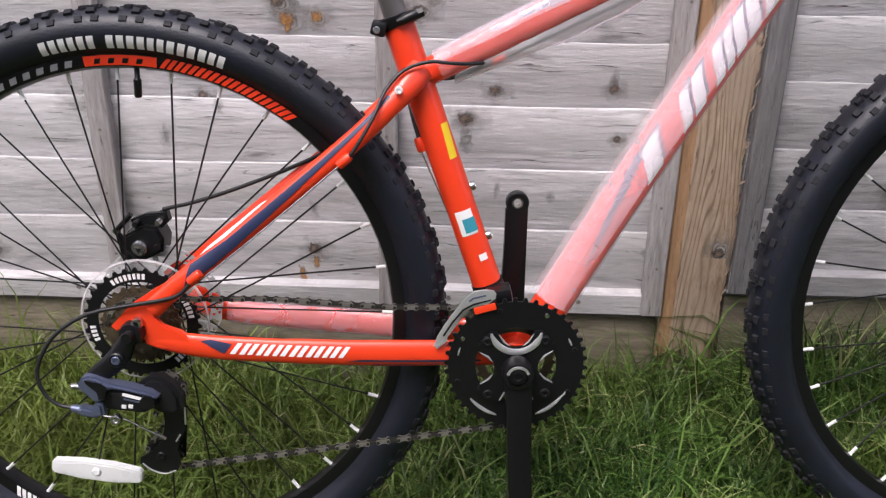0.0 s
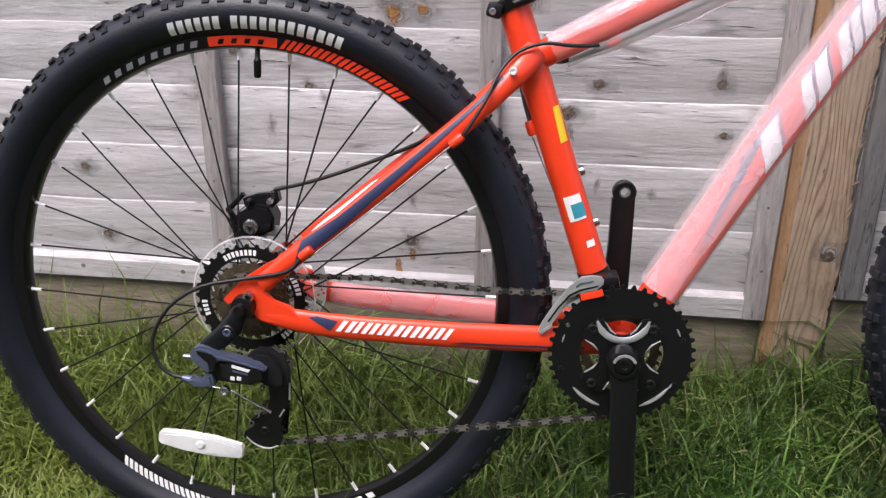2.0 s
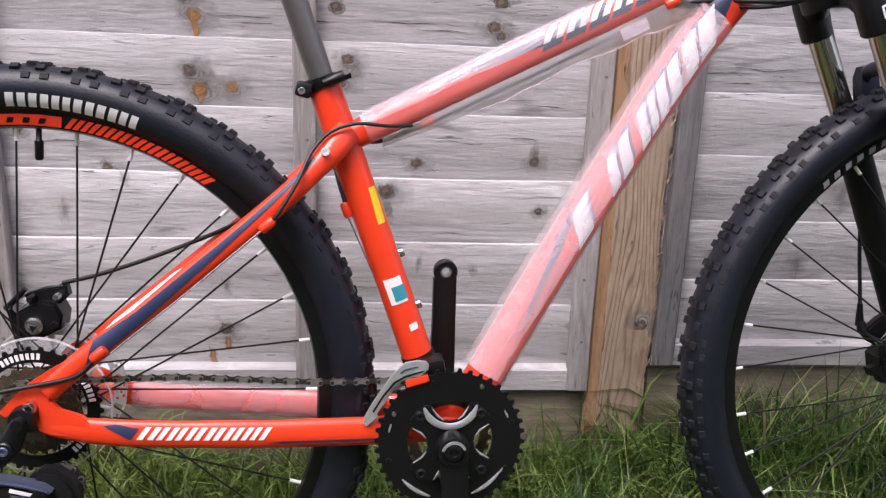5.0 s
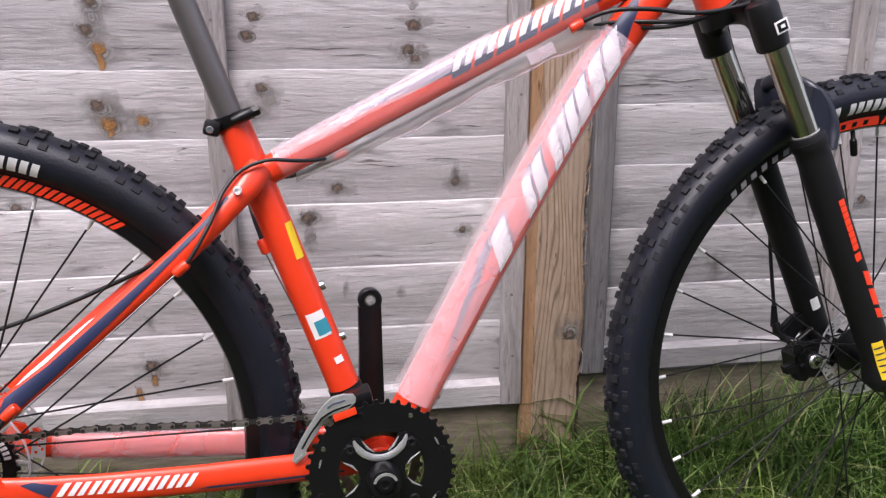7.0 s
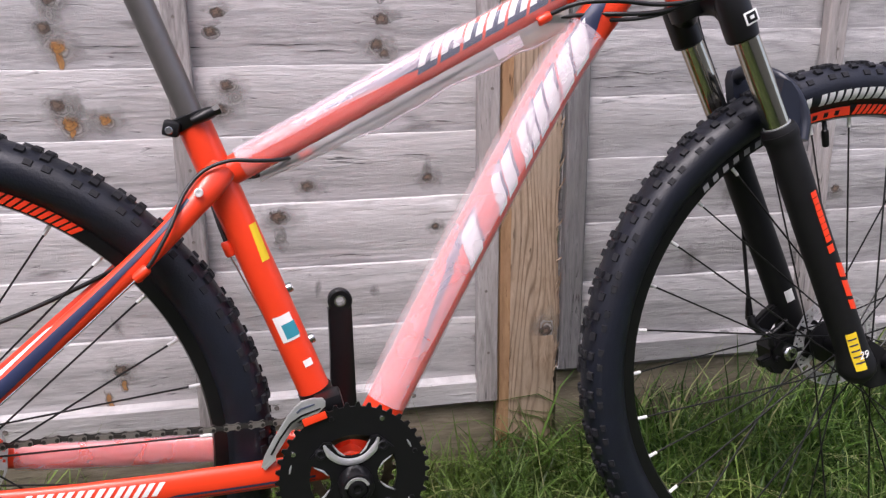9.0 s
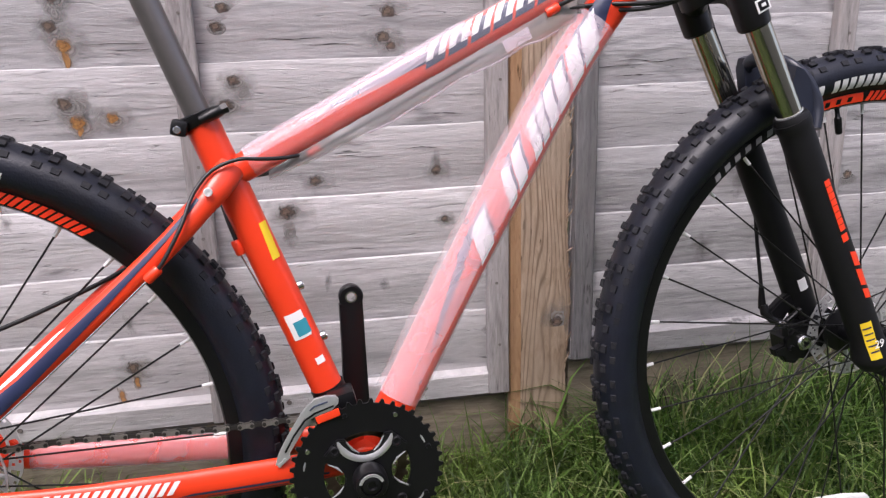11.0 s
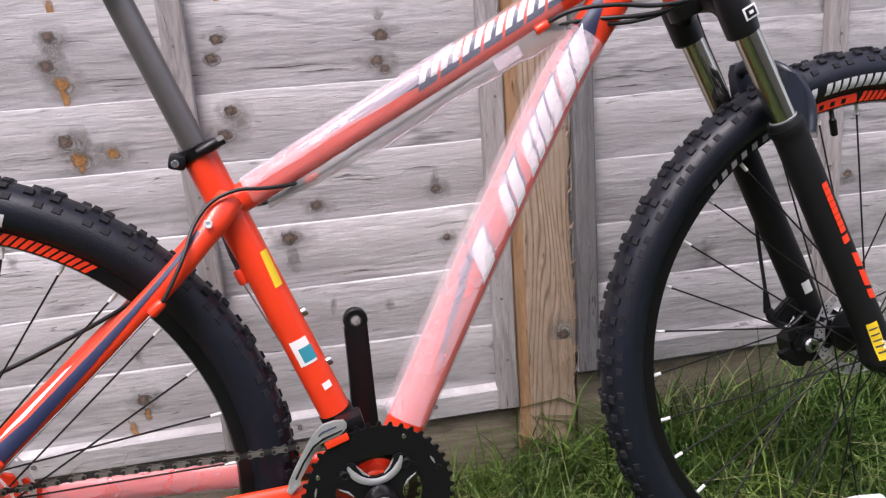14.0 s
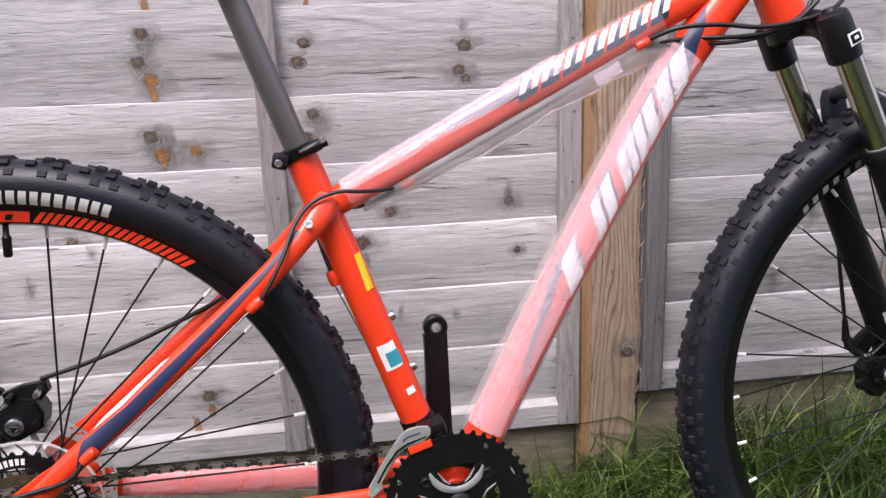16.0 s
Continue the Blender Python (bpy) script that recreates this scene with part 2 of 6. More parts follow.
POST_SEAT = material("anodised_grey", (0.21, 0.196, 0.188), 0.36, 0.8, vary=0.2)
FILM = film_material("packing_film", 0.29, (0.93, 0.78, 0.87))
THIN = film_material("clinging_film", 0.15, (0.94, 0.86, 0.90))
FLAP = film_material("loose_film", 0.36, (0.78, 0.76, 0.77))
CLEAR = film_material("clear_plastic", 0.07, (0.9, 0.9, 0.9))
BOARD = wood("weathered_board", (0.645, 0.628, 0.632), (0.385, 0.372, 0.373), (0.475, 0.462, 0.462), ring_depth=0.5, rings=38.0, warp=9.0)
DARK_BOARD = wood("older_damp_board", (0.51, 0.50, 0.507), (0.28, 0.273, 0.275), (0.38, 0.37, 0.37), ring_depth=0.55, rings=38.0, warp=9.0)
# batten timber darkened to carry the shade next to the post
SHADED_BATTEN = wood("older_damp_batten", (0.20, 0.195, 0.20), (0.09, 0.088, 0.09), (0.16, 0.155, 0.15), axis="z")
BATTEN = wood("batten_timber", (0.42, 0.395, 0.39), (0.20, 0.185, 0.18), (0.35, 0.315, 0.30), axis="z")
POST = wood("post_timber", (0.44, 0.335, 0.245), (0.22, 0.15, 0.098), (0.365, 0.285, 0.215), grain=0.6, axis="z", rings=95.0, warp=9.0, ring_depth=0.85)
POST_EDGE = wood("post_heartwood", (0.42, 0.255, 0.14), (0.23, 0.13, 0.065), (0.36, 0.22, 0.125), grain=0.6, axis="z", ring_depth=0.3)
GRAVEL = wood("gravel_board_timber", (0.24, 0.205, 0.155), (0.105, 0.088, 0.064), (0.185, 0.165, 0.12))


def soft_mark(name, dark, light, cover, edge):
    """A mark in the timber that fades into the board at a ragged rim; the mesh is one unit in radius."""
    m = material(name, light, 0.85, vary=0.3, scale=3.0, second=dark)
    n, l = m.node_tree.nodes, m.node_tree.links
    tc = n.new("ShaderNodeTexCoord")
    info = n.new("ShaderNodeObjectInfo")
    far = n.new("ShaderNodeVectorMath")
    far.operation = "LENGTH"
    l.new(tc.outputs["Object"], far.inputs[0])
    place = n.new("ShaderNodeVectorMath")
    place.operation = "ADD"
    l.new(tc.outputs["Object"], place.inputs[0])
    l.new(info.outputs["Location"], place.inputs[1])
    rag = n.new("ShaderNodeTexNoise")
    rag.inputs["Scale"].default_value = 2.2
    rag.inputs["Detail"].default_value = 5
    l.new(place.outputs[0], rag.inputs["Vector"])
    add = n.new("ShaderNodeMath")
    add.operation = "MULTIPLY_ADD"
    add.inputs[1].default_value = 1.1
    l.new(rag.outputs[0], add.inputs[0])
    l.new(far.outputs["Value"], add.inputs[2])
    fade = n.new("ShaderNodeMapRange")
    fade.inputs[1].default_value, fade.inputs[2].default_value = 1.30 - edge, 1.30
    fade.inputs[3].default_value, fade.inputs[4].default_value = cover, 0.0
    l.new(add.outputs[0], fade.inputs[0])
    clear = n.new("ShaderNodeBsdfTransparent")
    mixer = n.new("ShaderNodeMixShader")
    l.new(fade.outputs[0], mixer.inputs[0])
    l.new(clear.outputs[0], mixer.inputs[1])
    l.new(n["Principled BSDF"].outputs[0], mixer.inputs[2])
    l.new(mixer.outputs[0], n["Material Output"].inputs["Surface"])
    return m


KNOT_MARK = soft_mark("knot_mark", (0.055, 0.042, 0.036), (0.21, 0.165, 0.14), 0.92, 0.30)
HEART_MARK = soft_mark("knot_heart", (0.12, 0.085, 0.065), (0.30, 0.22, 0.17), 0.9, 0.30)
SAP_MARK = soft_mark("resin_mark", (0.24, 0.12, 0.05), (0.55, 0.28, 0.09), 0.85, 0.45)
STAIN_MARK = soft_mark("weather_mark", (0.13, 0.12, 0.115), (0.26, 0.245, 0.24), 0.55, 0.8)
def swirl_mark(name, dark, light, cover):
    """Grain that bends round a knot: wavering rings that fade out into the board; the mesh is one unit in radius."""
    m = soft_mark(name, dark, light, cover, 0.9)
    n, l = m.node_tree.nodes, m.node_tree.links
    far = next(q for q in n if q.type == "VECT_MATH" and q.operation == "LENGTH")
    rag = [q for q in n if q.type == "TEX_NOISE" and abs(q.inputs["Scale"].default_value - 2.2) < 0.01][0]
    wave = n.new("ShaderNodeMath")
    wave.operation = "MULTIPLY_ADD"
    wave.inputs[1].default_value = 7.5
    l.new(far.outputs["Value"], wave.inputs[0])
    bend = n.new("ShaderNodeMath")
    bend.operation = "MULTIPLY"
    bend.inputs[1].default_value = 5.0
    l.new(rag.outputs[0], bend.inputs[0])
    l.new(bend.outputs[0], wave.inputs[2])
    fold = n.new("ShaderNodeMath")
    fold.operation = "PINGPONG"
    fold.inputs[1].default_value = 0.5
    l.new(wave.outputs[0], fold.inputs[0])
    tone = n.new("ShaderNodeMapRange")
    tone.inputs[1].default_value, tone.inputs[2].default_value = 0.05, 0.42
    l.new(fold.outputs[0], tone.inputs[0])
    mix = n.new("ShaderNodeMix")
    mix.data_type = "RGBA"
    mix.inputs[6].default_value = (*dark, 1)
    mix.inputs[7].default_value = (*light, 1)
    l.new(tone.outputs[0], mix.inputs[0])
    l.new(mix.outputs[2], n["Principled BSDF"].inputs["Base Color"])
    return m


SWIRL_MARK = swirl_mark("knot_swirl", (0.20, 0.185, 0.175), (0.50, 0.48, 0.465), 0.85)
GREY_PRINT = material("grey_print", (0.26, 0.26, 0.27), 0.5, vary=0.2)
NIPPLE = material("nipple_plating", (0.85, 0.85, 0.84), 0.3, 0.2, vary=0.1)
KNOT = material("knot_wood", (0.20, 0.175, 0.16), 0.8, vary=0.5, scale=120)
SOIL = material("soil_and_thatch", (0.045, 0.065, 0.018), 0.95, vary=0.5, scale=60, bump=0.6, bump_scale=90, second=(0.018, 0.024, 0.009))


# ---------- mesh helpers ----------
def mesh_of(bm, mat, smooth=True, name="mesh"):
    me = bpy.data.meshes.new(name)
    bm.normal_update()
    bm.to_mesh(me)
    bm.free()
    me.materials.append(mat)
    if smooth:
        me.polygons.foreach_set("use_smooth", [True] * len(me.polygons))
        me.set_sharp_from_angle(angle=radians(38))
    return me


def part(name, bm, mat, parent=None, label="", loc=None, smooth=True):
    me = mesh_of(bm, mat, smooth, name)
    ob = new(name, me)
    if parent is not None:
        ob.parent = parent
    if loc is not None:
        ob.location = loc
    if label:
        ob["label"] = label
    return ob


def again(ob, parent, m=None):
    """One more object on the mesh of ob."""
    o = new(ob.name.split(".")[0], ob.data)
    o.parent = parent
    if m is not None:
        o.matrix_basis = m
    return o


def add_box(bm, c, size, rot=(0, 0, 0), bevel=0.0):
    g = bmesh.ops.create_cube(bm, size=1.0)["verts"]
    bmesh.ops.scale(bm, vec=size, verts=g)
    if bevel:
        e = list({e for v in g for e in v.link_edges})
        r = bmesh.ops.bevel(bm, geom=e, offset=bevel, segments=2, affect="EDGES", profile=0.6)
        g = [v for v in bm.verts if v in set(r["verts"])] or g
        g = list({v for f in r["faces"] for v in f.verts} | {v for v in g if v.is_valid})
    bmesh.ops.transform(bm, matrix=pose(*c, *rot), verts=g)
    return bm


def box(c, size, rot=(0, 0, 0), bevel=0.0):
    return add_box(bmesh.new(), c, size, rot, bevel)


def smooth_line(pts, n=24):
    """A Catmull-Rom line through the points."""
    p = [Vector(q) for q in pts]
    p = [p[0] * 2 - p[1]] + p + [p[-1] * 2 - p[-2]]
    out = []
    k = len(p) - 3
    for i in range(k):
        a, b, c, d = p[i:i + 4]
        m = max(2, n // k)
        for j in range(m):
            t = j / m
            out.append(0.5 * ((2 * b) + (c - a) * t + (2 * a - 5 * b + 4 * c - d) * t * t + (3 * b - a - 3 * c + d) * t ** 3))
    out.append(p[-2])
    return out


def rounded(a, e):
    """A point of a rounded square at angle a; e = 1 gives the circle."""
    c, s_ = math.cos(a), math.sin(a)
    return math.copysign(abs(c) ** e, c), math.copysign(abs(s_) ** e, s_)


def add_tube(bm, pts, radii, segs=16, side=None, caps=True, squash=None, closed=False, e=1.0):
    """A swept tube; radii one or per point; squash: factor for the width along the side direction."""
    pts = [Vector(p) for p in pts]
    n = len(pts)
    if not isinstance(radii, (list, tuple)):
        radii = [radii] * n
    side = Vector(side) if side else Vector((0, 1, 0))
    rings = []
    for i, p in enumerate(pts):
        if closed:
            d = (pts[(i + 1) % n] - pts[i - 1]).normalized()
        else:
            d = (pts[min(i + 1, n - 1)] - pts[max(i - 1, 0)]).normalized()
        u = side - d * side.dot(d)
        if u.length < 1e-4:
            u = Vector((1, 0, 0)) - d * d.x
        u.normalize()
        v = d.cross(u)
        s = squash[i] if isinstance(squash, (list, tuple)) else (squash or 1.0)
        rings.append([bm.verts.new(p + (u * ca * s + v * sa) * radii[i]) for ca, sa in (rounded(2 * math.pi * k / segs, e) for k in range(segs))])
    for i in range(n if closed else n - 1):
        a, b = rings[i], rings[(i + 1) % n]
        for k in range(segs):
            bm.faces.new((a[k], a[(k + 1) % segs], b[(k + 1) % segs], b[k]))
    if caps and not closed:
        bm.faces.new(list(reversed(rings[0])))
        bm.faces.new(rings[-1])
    return bm


def tube(pts, radii, segs=16, **kw):
    return add_tube(bmesh.new(), pts, radii, segs, **kw)


def add_lathe(bm, profile, segs=64, centre=(0, 0, 0), close=False, a0=0.0, a1=2 * math.pi):
    """Turns (r, y) pairs round the y axis."""
    full = abs(a1 - a0 - 2 * math.pi) < 1e-6
    n = segs if full else segs + 1
    rings = []
    for k in range(n):
        a = a0 + (a1 - a0) * k / segs
        rings.append([bm.verts.new((centre[0] + r * math.cos(a), centre[1] + y, centre[2] + r * math.sin(a))) for r, y in profile])
    m = len(profile)
    for k in range(segs):
        a, b = rings[k], rings[(k + 1) % n]
        for i in range(m if close else m - 1):
            j = (i + 1) % m
            if (a[i].co - a[j].co).length > 1e-7:
                bm.faces.new((a[i], a[j], b[j], b[i]))
    return bm


def lathe(profile, segs=64, **kw):
    return add_lathe(bmesh.new(), profile, segs, **kw)


def add_plate(bm, outline, y0, y1, holes=()):
    """A plate cut from an outline in x, z, between y0 and y1."""
    front = [bm.verts.new((x, y0, z)) for x, z in outline]
    back = [bm.verts.new((x, y1, z)) for x, z in outline]
    bm.faces.new(front)
    bm.faces.new(list(reversed(back)))
    n = len(outline)
    for i in range(n):
        j = (i + 1) % n
        bm.faces.new((front[i], back[i], back[j], front[j]))
    bmesh.ops.recalc_face_normals(bm, faces=bm.faces)
    return bm


def plate(outline, y0, y1, bevel=0.0):
    bm = add_plate(bmesh.new(), outline, y0, y1)
    if bevel:
        bmesh.ops.bevel(bm, geom=[e for e in bm.edges if abs(e.verts[0].co.y - e.verts[1].co.y) < 1e-6], offset=bevel, segments=2, affect="EDGES")
    return bm


def gear(teeth, r_root, r_tip, r_in, y0, y1, phase=0.0):
    """A toothed ring with a round hole."""
    bm = bmesh.new()
    outer, inner = [], []
    for k in range(teeth):
        for f, r in ((0.0, r_root), (0.30, r_root), (0.45, r_tip), (0.68, r_tip), (0.85, r_root)):
            a = 2 * math.pi * (k + f) / teeth + phase
            outer.append((r * math.cos(a), r * math.sin(a)))
            inner.append((r_in * math.cos(a), r_in * math.sin(a)))
    layers = [[bm.verts.new((x, y, z)) for x, z in ring] for ring, y in ((inner, y0), (outer, y0), (outer, y1), (inner, y1))]
    n = len(outer)
    for q in range(4):
        a, b = layers[q], layers[(q + 1) % 4]
        for i in range(n):
            j = (i + 1) % n
            bm.faces.new((a[i], a[j], b[j], b[i]))
    bmesh.ops.recalc_face_normals(bm, faces=bm.faces)
    return bm


def bolt(parent, at, r, depth, mat=None, name="bolt", label="", direction=(0, -1, 0)):
    """A round-headed screw with a recessed socket, its head towards the given direction."""
    bm = lathe([(0, -depth * 0.55), (r * 0.45, -depth * 0.55), (r * 0.5, -depth), (r * 0.85, -depth), (r, -depth * 0.7), (r, 0.0)], 14)
    q = Vector((0, -1, 0)).rotation_difference(Vector(direction))
    bmesh.ops.transform(bm, matrix=q.to_matrix().to_4x4(), verts=bm.verts)
    return part(name, bm, mat or STEEL, parent, label, at)


# ---------- ground ----------
def ground_height(x, y):
    """The lawn's rise along the fence, level far away, with small humps."""
    k = max(-2.5, min(2.5, x))
    return 0.0363 * k + 0.010 * noise.noise((x * 1.7, y * 1.7, 3.1)) - 0.008


def make_ground():
    bm = bmesh.new()
    xs = [-400, -60, -12, -5, -3.2] + [-2.4 + 0.06 * i for i in range(81)] + [3.2, 5, 12, 60, 400]
    ys = [-400, -60, -12, -5, -3] + [-2.0 + 0.08 * i for i in range(36)] + [1.2, 3, 12, 60, 400]
    grid = [[bm.verts.new((x, y, ground_height(x, y))) for x in xs] for y in ys]
    for j in range(len(ys) - 1):
        for i in range(len(xs) - 1):
            bm.faces.new((grid[j][i], grid[j][i + 1], grid[j + 1][i + 1], grid[j + 1][i]))
    ob = part("ground", bm, SOIL)
    tagged(ob, "dark soil and thatch under the long lawn grass", "ground", kind="structure")


make_ground()

# ---------- fence ----------
FENCE_Y = 0.36
LINES = (0.968, 0.866, 0.741, 0.641, 0.541, 0.438, 0.337, 0.228)


def board_mesh(x0, x1, z0, z1, seed, lap=0.013, thick=0.010):
    """One lapped board seen from the batten side: its upper edge stands proud of the board above, uneven like sawn waney timber."""
    bm = bmesh.new()
    n = max(8, int((x1 - x0) / 0.03))
    rows = []
    for i in range(n + 1):
        x = x0 + (x1 - x0) * i / n
        wu = 0.0035 * noise.noise((x * 3.1, seed * 5.3, 9.5)) + 0.0014 * noise.noise((x * 17.0, seed * 3.1, 4.5))
        lo, hi = z0 - 0.014, z1 + wu
        bow = 0.002 * noise.noise((x * 2.2, seed * 2.9, 2.5))
        y_hi, y_lo = FENCE_Y - lap + bow, FENCE_Y + 0.004 + bow * 0.5
        rows.append([bm.verts.new(q) for q in ((x, y_lo, lo), (x, (y_lo + y_hi) / 2 - 0.001, (lo + hi) / 2), (x, y_hi, hi - 0.0020), (x, y_hi + 0.0009, hi), (x, y_hi + thick * 0.8, hi + 0.0004), (x, y_lo + thick, lo))])
    for a, b in zip(rows, rows[1:]):
        for k in range(6):
            bm.faces.new((a[k], b[k], b[(k + 1) % 6], a[(k + 1) % 6]))
    bm.faces.new(rows[0])
    bm.faces.new(list(reversed(rows[-1])))
    bmesh.ops.recalc_face_normals(bm, faces=bm.faces)
    return bm


def upright(name, x, z0, z1, w, y_front, depth, parent, mat=None, lean=0.0):
    bm = bmesh.new()
    n = 12
    for i in range(n + 1):
        z = z0 + (z1 - z0) * i / n
        j = 0.0012 * noise.noise((x * 9, z * 8, 1.0))
        o = lean * (z - z0)
        for dx, dy in ((-w / 2, 0.002), (-w / 2 + 0.002, 0), (w / 2 - 0.002, 0), (w / 2, 0.002), (w / 2, depth), (-w / 2, depth)):
            bm.verts.new((x + dx + j + o, y_front + dy + j, z))
    bm.verts.ensure_lookup_table()
    v = bm.verts
    for i in range(n):
        for k in range(6):
            bm.faces.new((v[i * 6 + k], v[i * 6 + (k + 1) % 6], v[i * 6 + 6 + (k + 1) % 6], v[i * 6 + 6 + k]))
    bm.faces.new([v[k] for k in range(5, -1, -1)])
    bm.faces.new([v[n * 6 + k] for k in range(6)])
    return part(name, bm, mat or BATTEN, parent)


def panel(x0, x1, battens, dz, seed, lines=LINES, mat=BOARD, mat_batten=BATTEN, label="weathered grey lapped timber fence panel with nailed battens"):
    ob = new("fence_panel")
    tagged(ob, label, "fence panel", "fence panels", "structure")
    levels = [1.62 - 0.106 * i for i in range(6)] + list(lines)
    for i, (hi, lo) in enumerate(zip(levels, levels[1:])):
        part("board", board_mesh(x0, x1, lo + dz, hi + dz, seed + i), mat, ob)
    for i, x in enumerate(battens):
        # only the first batten takes mat_batten; on the right panel its colour holds post shade
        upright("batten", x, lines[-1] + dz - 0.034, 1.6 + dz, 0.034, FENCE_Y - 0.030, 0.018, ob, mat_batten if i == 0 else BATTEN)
    # bottom rail
    bm = bmesh.new()
    n = 30
    rows = []
    for i in range(n + 1):
        x = x0 + (x1 - x0) * i / n
        s = 0.001 * noise.noise((x * 6, seed, 1.5))
        rows.append([bm.verts.new((x, FENCE_Y - 0.020 + s, lines[-1] + dz - 0.037 + s)), bm.verts.new((x, FENCE_Y - 0.022, lines[-1] + dz - 0.002)), bm.verts.new((x, FENCE_Y - 0.018, lines[-1] + dz + 0.002)), bm.verts.new((x, FENCE_Y + 0.012, lines[-1] + dz + 0.002)), bm.verts.new((x, FENCE_Y + 0.012, lines[-1] + dz - 0.037))])
    for a, b in zip(rows, rows[1:]):
        for k in range(5):
            bm.faces.new((a[k], b[k], b[(k + 1) % 5], a[(k + 1) % 5]))
    bmesh.ops.recalc_face_normals(bm, faces=bm.faces)
    part("bottom_rail", bm, mat, ob)
    return ob


left_panel = panel(-1.64, 0.258, (-1.13, -0.659, -0.201, 0.242), 0.0, 11)
right_panel = panel(0.366, 2.24, (0.384, 0.812, 1.27, 1.73, 2.2), 0.046, 41, mat=DARK_BOARD, mat_batten=SHADED_BATTEN, label="darker grey lapped timber fence panel with battens")
far_left_panel = panel(-3.7, -1.76, (-3.66, -3.2, -2.7, -2.2, -1.8), -0.05, 71)


def make_post(x, lean=0.0):
    """A sawn square post with a torn corner and a knot on its edge."""
    bm = bmesh.new()
    w0, w1 = x, x + 0.102
    n = 260
    rows = []
    for i in range(n + 1):
        z = -0.25 + 1.95 * i / n
        tear = 0.005 * max(0, noise.noise((z * 9, 4.0, x))) + 0.003 * noise.noise((z * 33, 1.0, x)) + 0.0022 * noise.noise((z * 110, 7.0, x)) + 0.007 * math.exp(-((z - 0.33) / 0.07) ** 2)
        rows.append([bm.verts.new(q) for q in ((w0, FENCE_Y + 0.06, z), (w0 + 0.001, FENCE_Y - 0.017, z), (w0 + 0.004, FENCE_Y - 0.020, z), (w1 - 0.012 + tear, FENCE_Y - 0.020, z), (w1 - 0.002 + tear, FENCE_Y - 0.015, z), (w1 + tear, FENCE_Y - 0.006, z), (w1, FENCE_Y + 0.06, z))])
    for a, b in zip(rows, rows[1:]):
        for k in range(7):
            bm.faces.new((a[k], a[(k + 1) % 7], b[(k + 1) % 7], b[k]))
    bm.faces.new(rows[-1])
    bmesh.ops.recalc_face_normals(bm, faces=bm.faces)
    ob = part("fence_post", bm, POST)
    # the redder strip along one arris
    strip = bmesh.new()
    rows = []
    for i in range(61):
        z = -0.2 + 1.85 * i / 60
        wd = 0.020 + 0.003 * noise.noise((z * 3, 8.0, x))
        rows.append([strip.verts.new(q) for q in ((w0 + 0.0002, FENCE_Y - 0.0165, z), (w0 + 0.0038, FENCE_Y - 0.0206, z), (w0 + wd, FENCE_Y - 0.0206, z), (w0 + wd + 0.001, FENCE_Y - 0.0190, z))])
    for a, b in zip(rows, rows[1:]):
        for k in range(3):
            strip.faces.new((a[k], a[k + 1], b[k + 1], b[k]))
    part("heartwood_strip", strip, POST_EDGE, ob, "orange-brown strip along one edge")
    # loose splinters along the torn arris
    rng = random.Random(3)
    for _ in range(16):
        z = rng.uniform(0.22, 0.9)
        h = rng.uniform(0.008, 0.028)
        o = rng.uniform(0.001, 0.006)
        part("splinter", tube([(w1 - 0.004, FENCE_Y - 0.016, z), (w1 + o * 0.5, FENCE_Y - 0.019, z + h * 0.6), (w1 + o, FENCE_Y - 0.021, z + h)], [0.0016, 0.0012, 0.0003], 5), POST, ob)
    return tagged(ob, "sawn brown softwood fence post with a split edge", "fence post", "fence posts", "structure")


post = make_post(0.2605)
copy_thing(post, pose(-2.0, 0, 0))
copy_thing(post, pose(1.975, 0, 0))
for x0, x1, dz in ((-1.64, 0.258, 0.0), (0.368, 2.24, 0.046), (-3.7, -1.76, -0.05)):
    bm = box(((x0 + x1) / 2, FENCE_Y + 0.004, 0.06 + dz), (x1 - x0, 0.022, 0.24), bevel=0.003)
    tagged(part("gravel_board", bm, GRAVEL), "damp brown timber gravel board under the fence panel", "gravel board", "gravel boards", "structure")

# added unseen wall: keeps low sky light off the foot of the fence
tagged(part("wall_south", box((0, -3.2, 1.15), (14, 0.2, 2.5), bevel=0.01), WALL), "plain unseen wall added behind the camera to block low sky", "wall", kind="structure")


def face_y(z):
    """The front of the left panel's boards at a height."""
    for lo, hi in zip(LINES[1:], LINES):
        if lo <= z <= hi:
            f = (z - lo + 0.014) / (hi - lo + 0.014)
            return FENCE_Y + 0.004 - 0.017 * f
    return FENCE_Y - 0.003


def mark_disc():
    """A slightly domed disc of unit radius, lying in the fence's plane."""
    bm = bmesh.new()
    rings = [[bm.verts.new((f * math.cos(2 * math.pi * k / 24), -0.0004 * (1 - f), f * math.sin(2 * math.pi * k / 24))) for k in range(24)] for f in (0.35, 0.7, 1.0)]
    mid = bm.verts.new((0, -0.0005, 0))
    for k in range(24):
        bm.faces.new((mid, rings[0][k], rings[0][(k + 1) % 24]))
        for a, b in zip(rings, rings[1:]):
            bm.faces.new((a[k], b[k], b[(k + 1) % 24], a[(k + 1) % 24]))
    bmesh.ops.recalc_face_normals(bm, faces=bm.faces)
    return bm


MARKS = {}


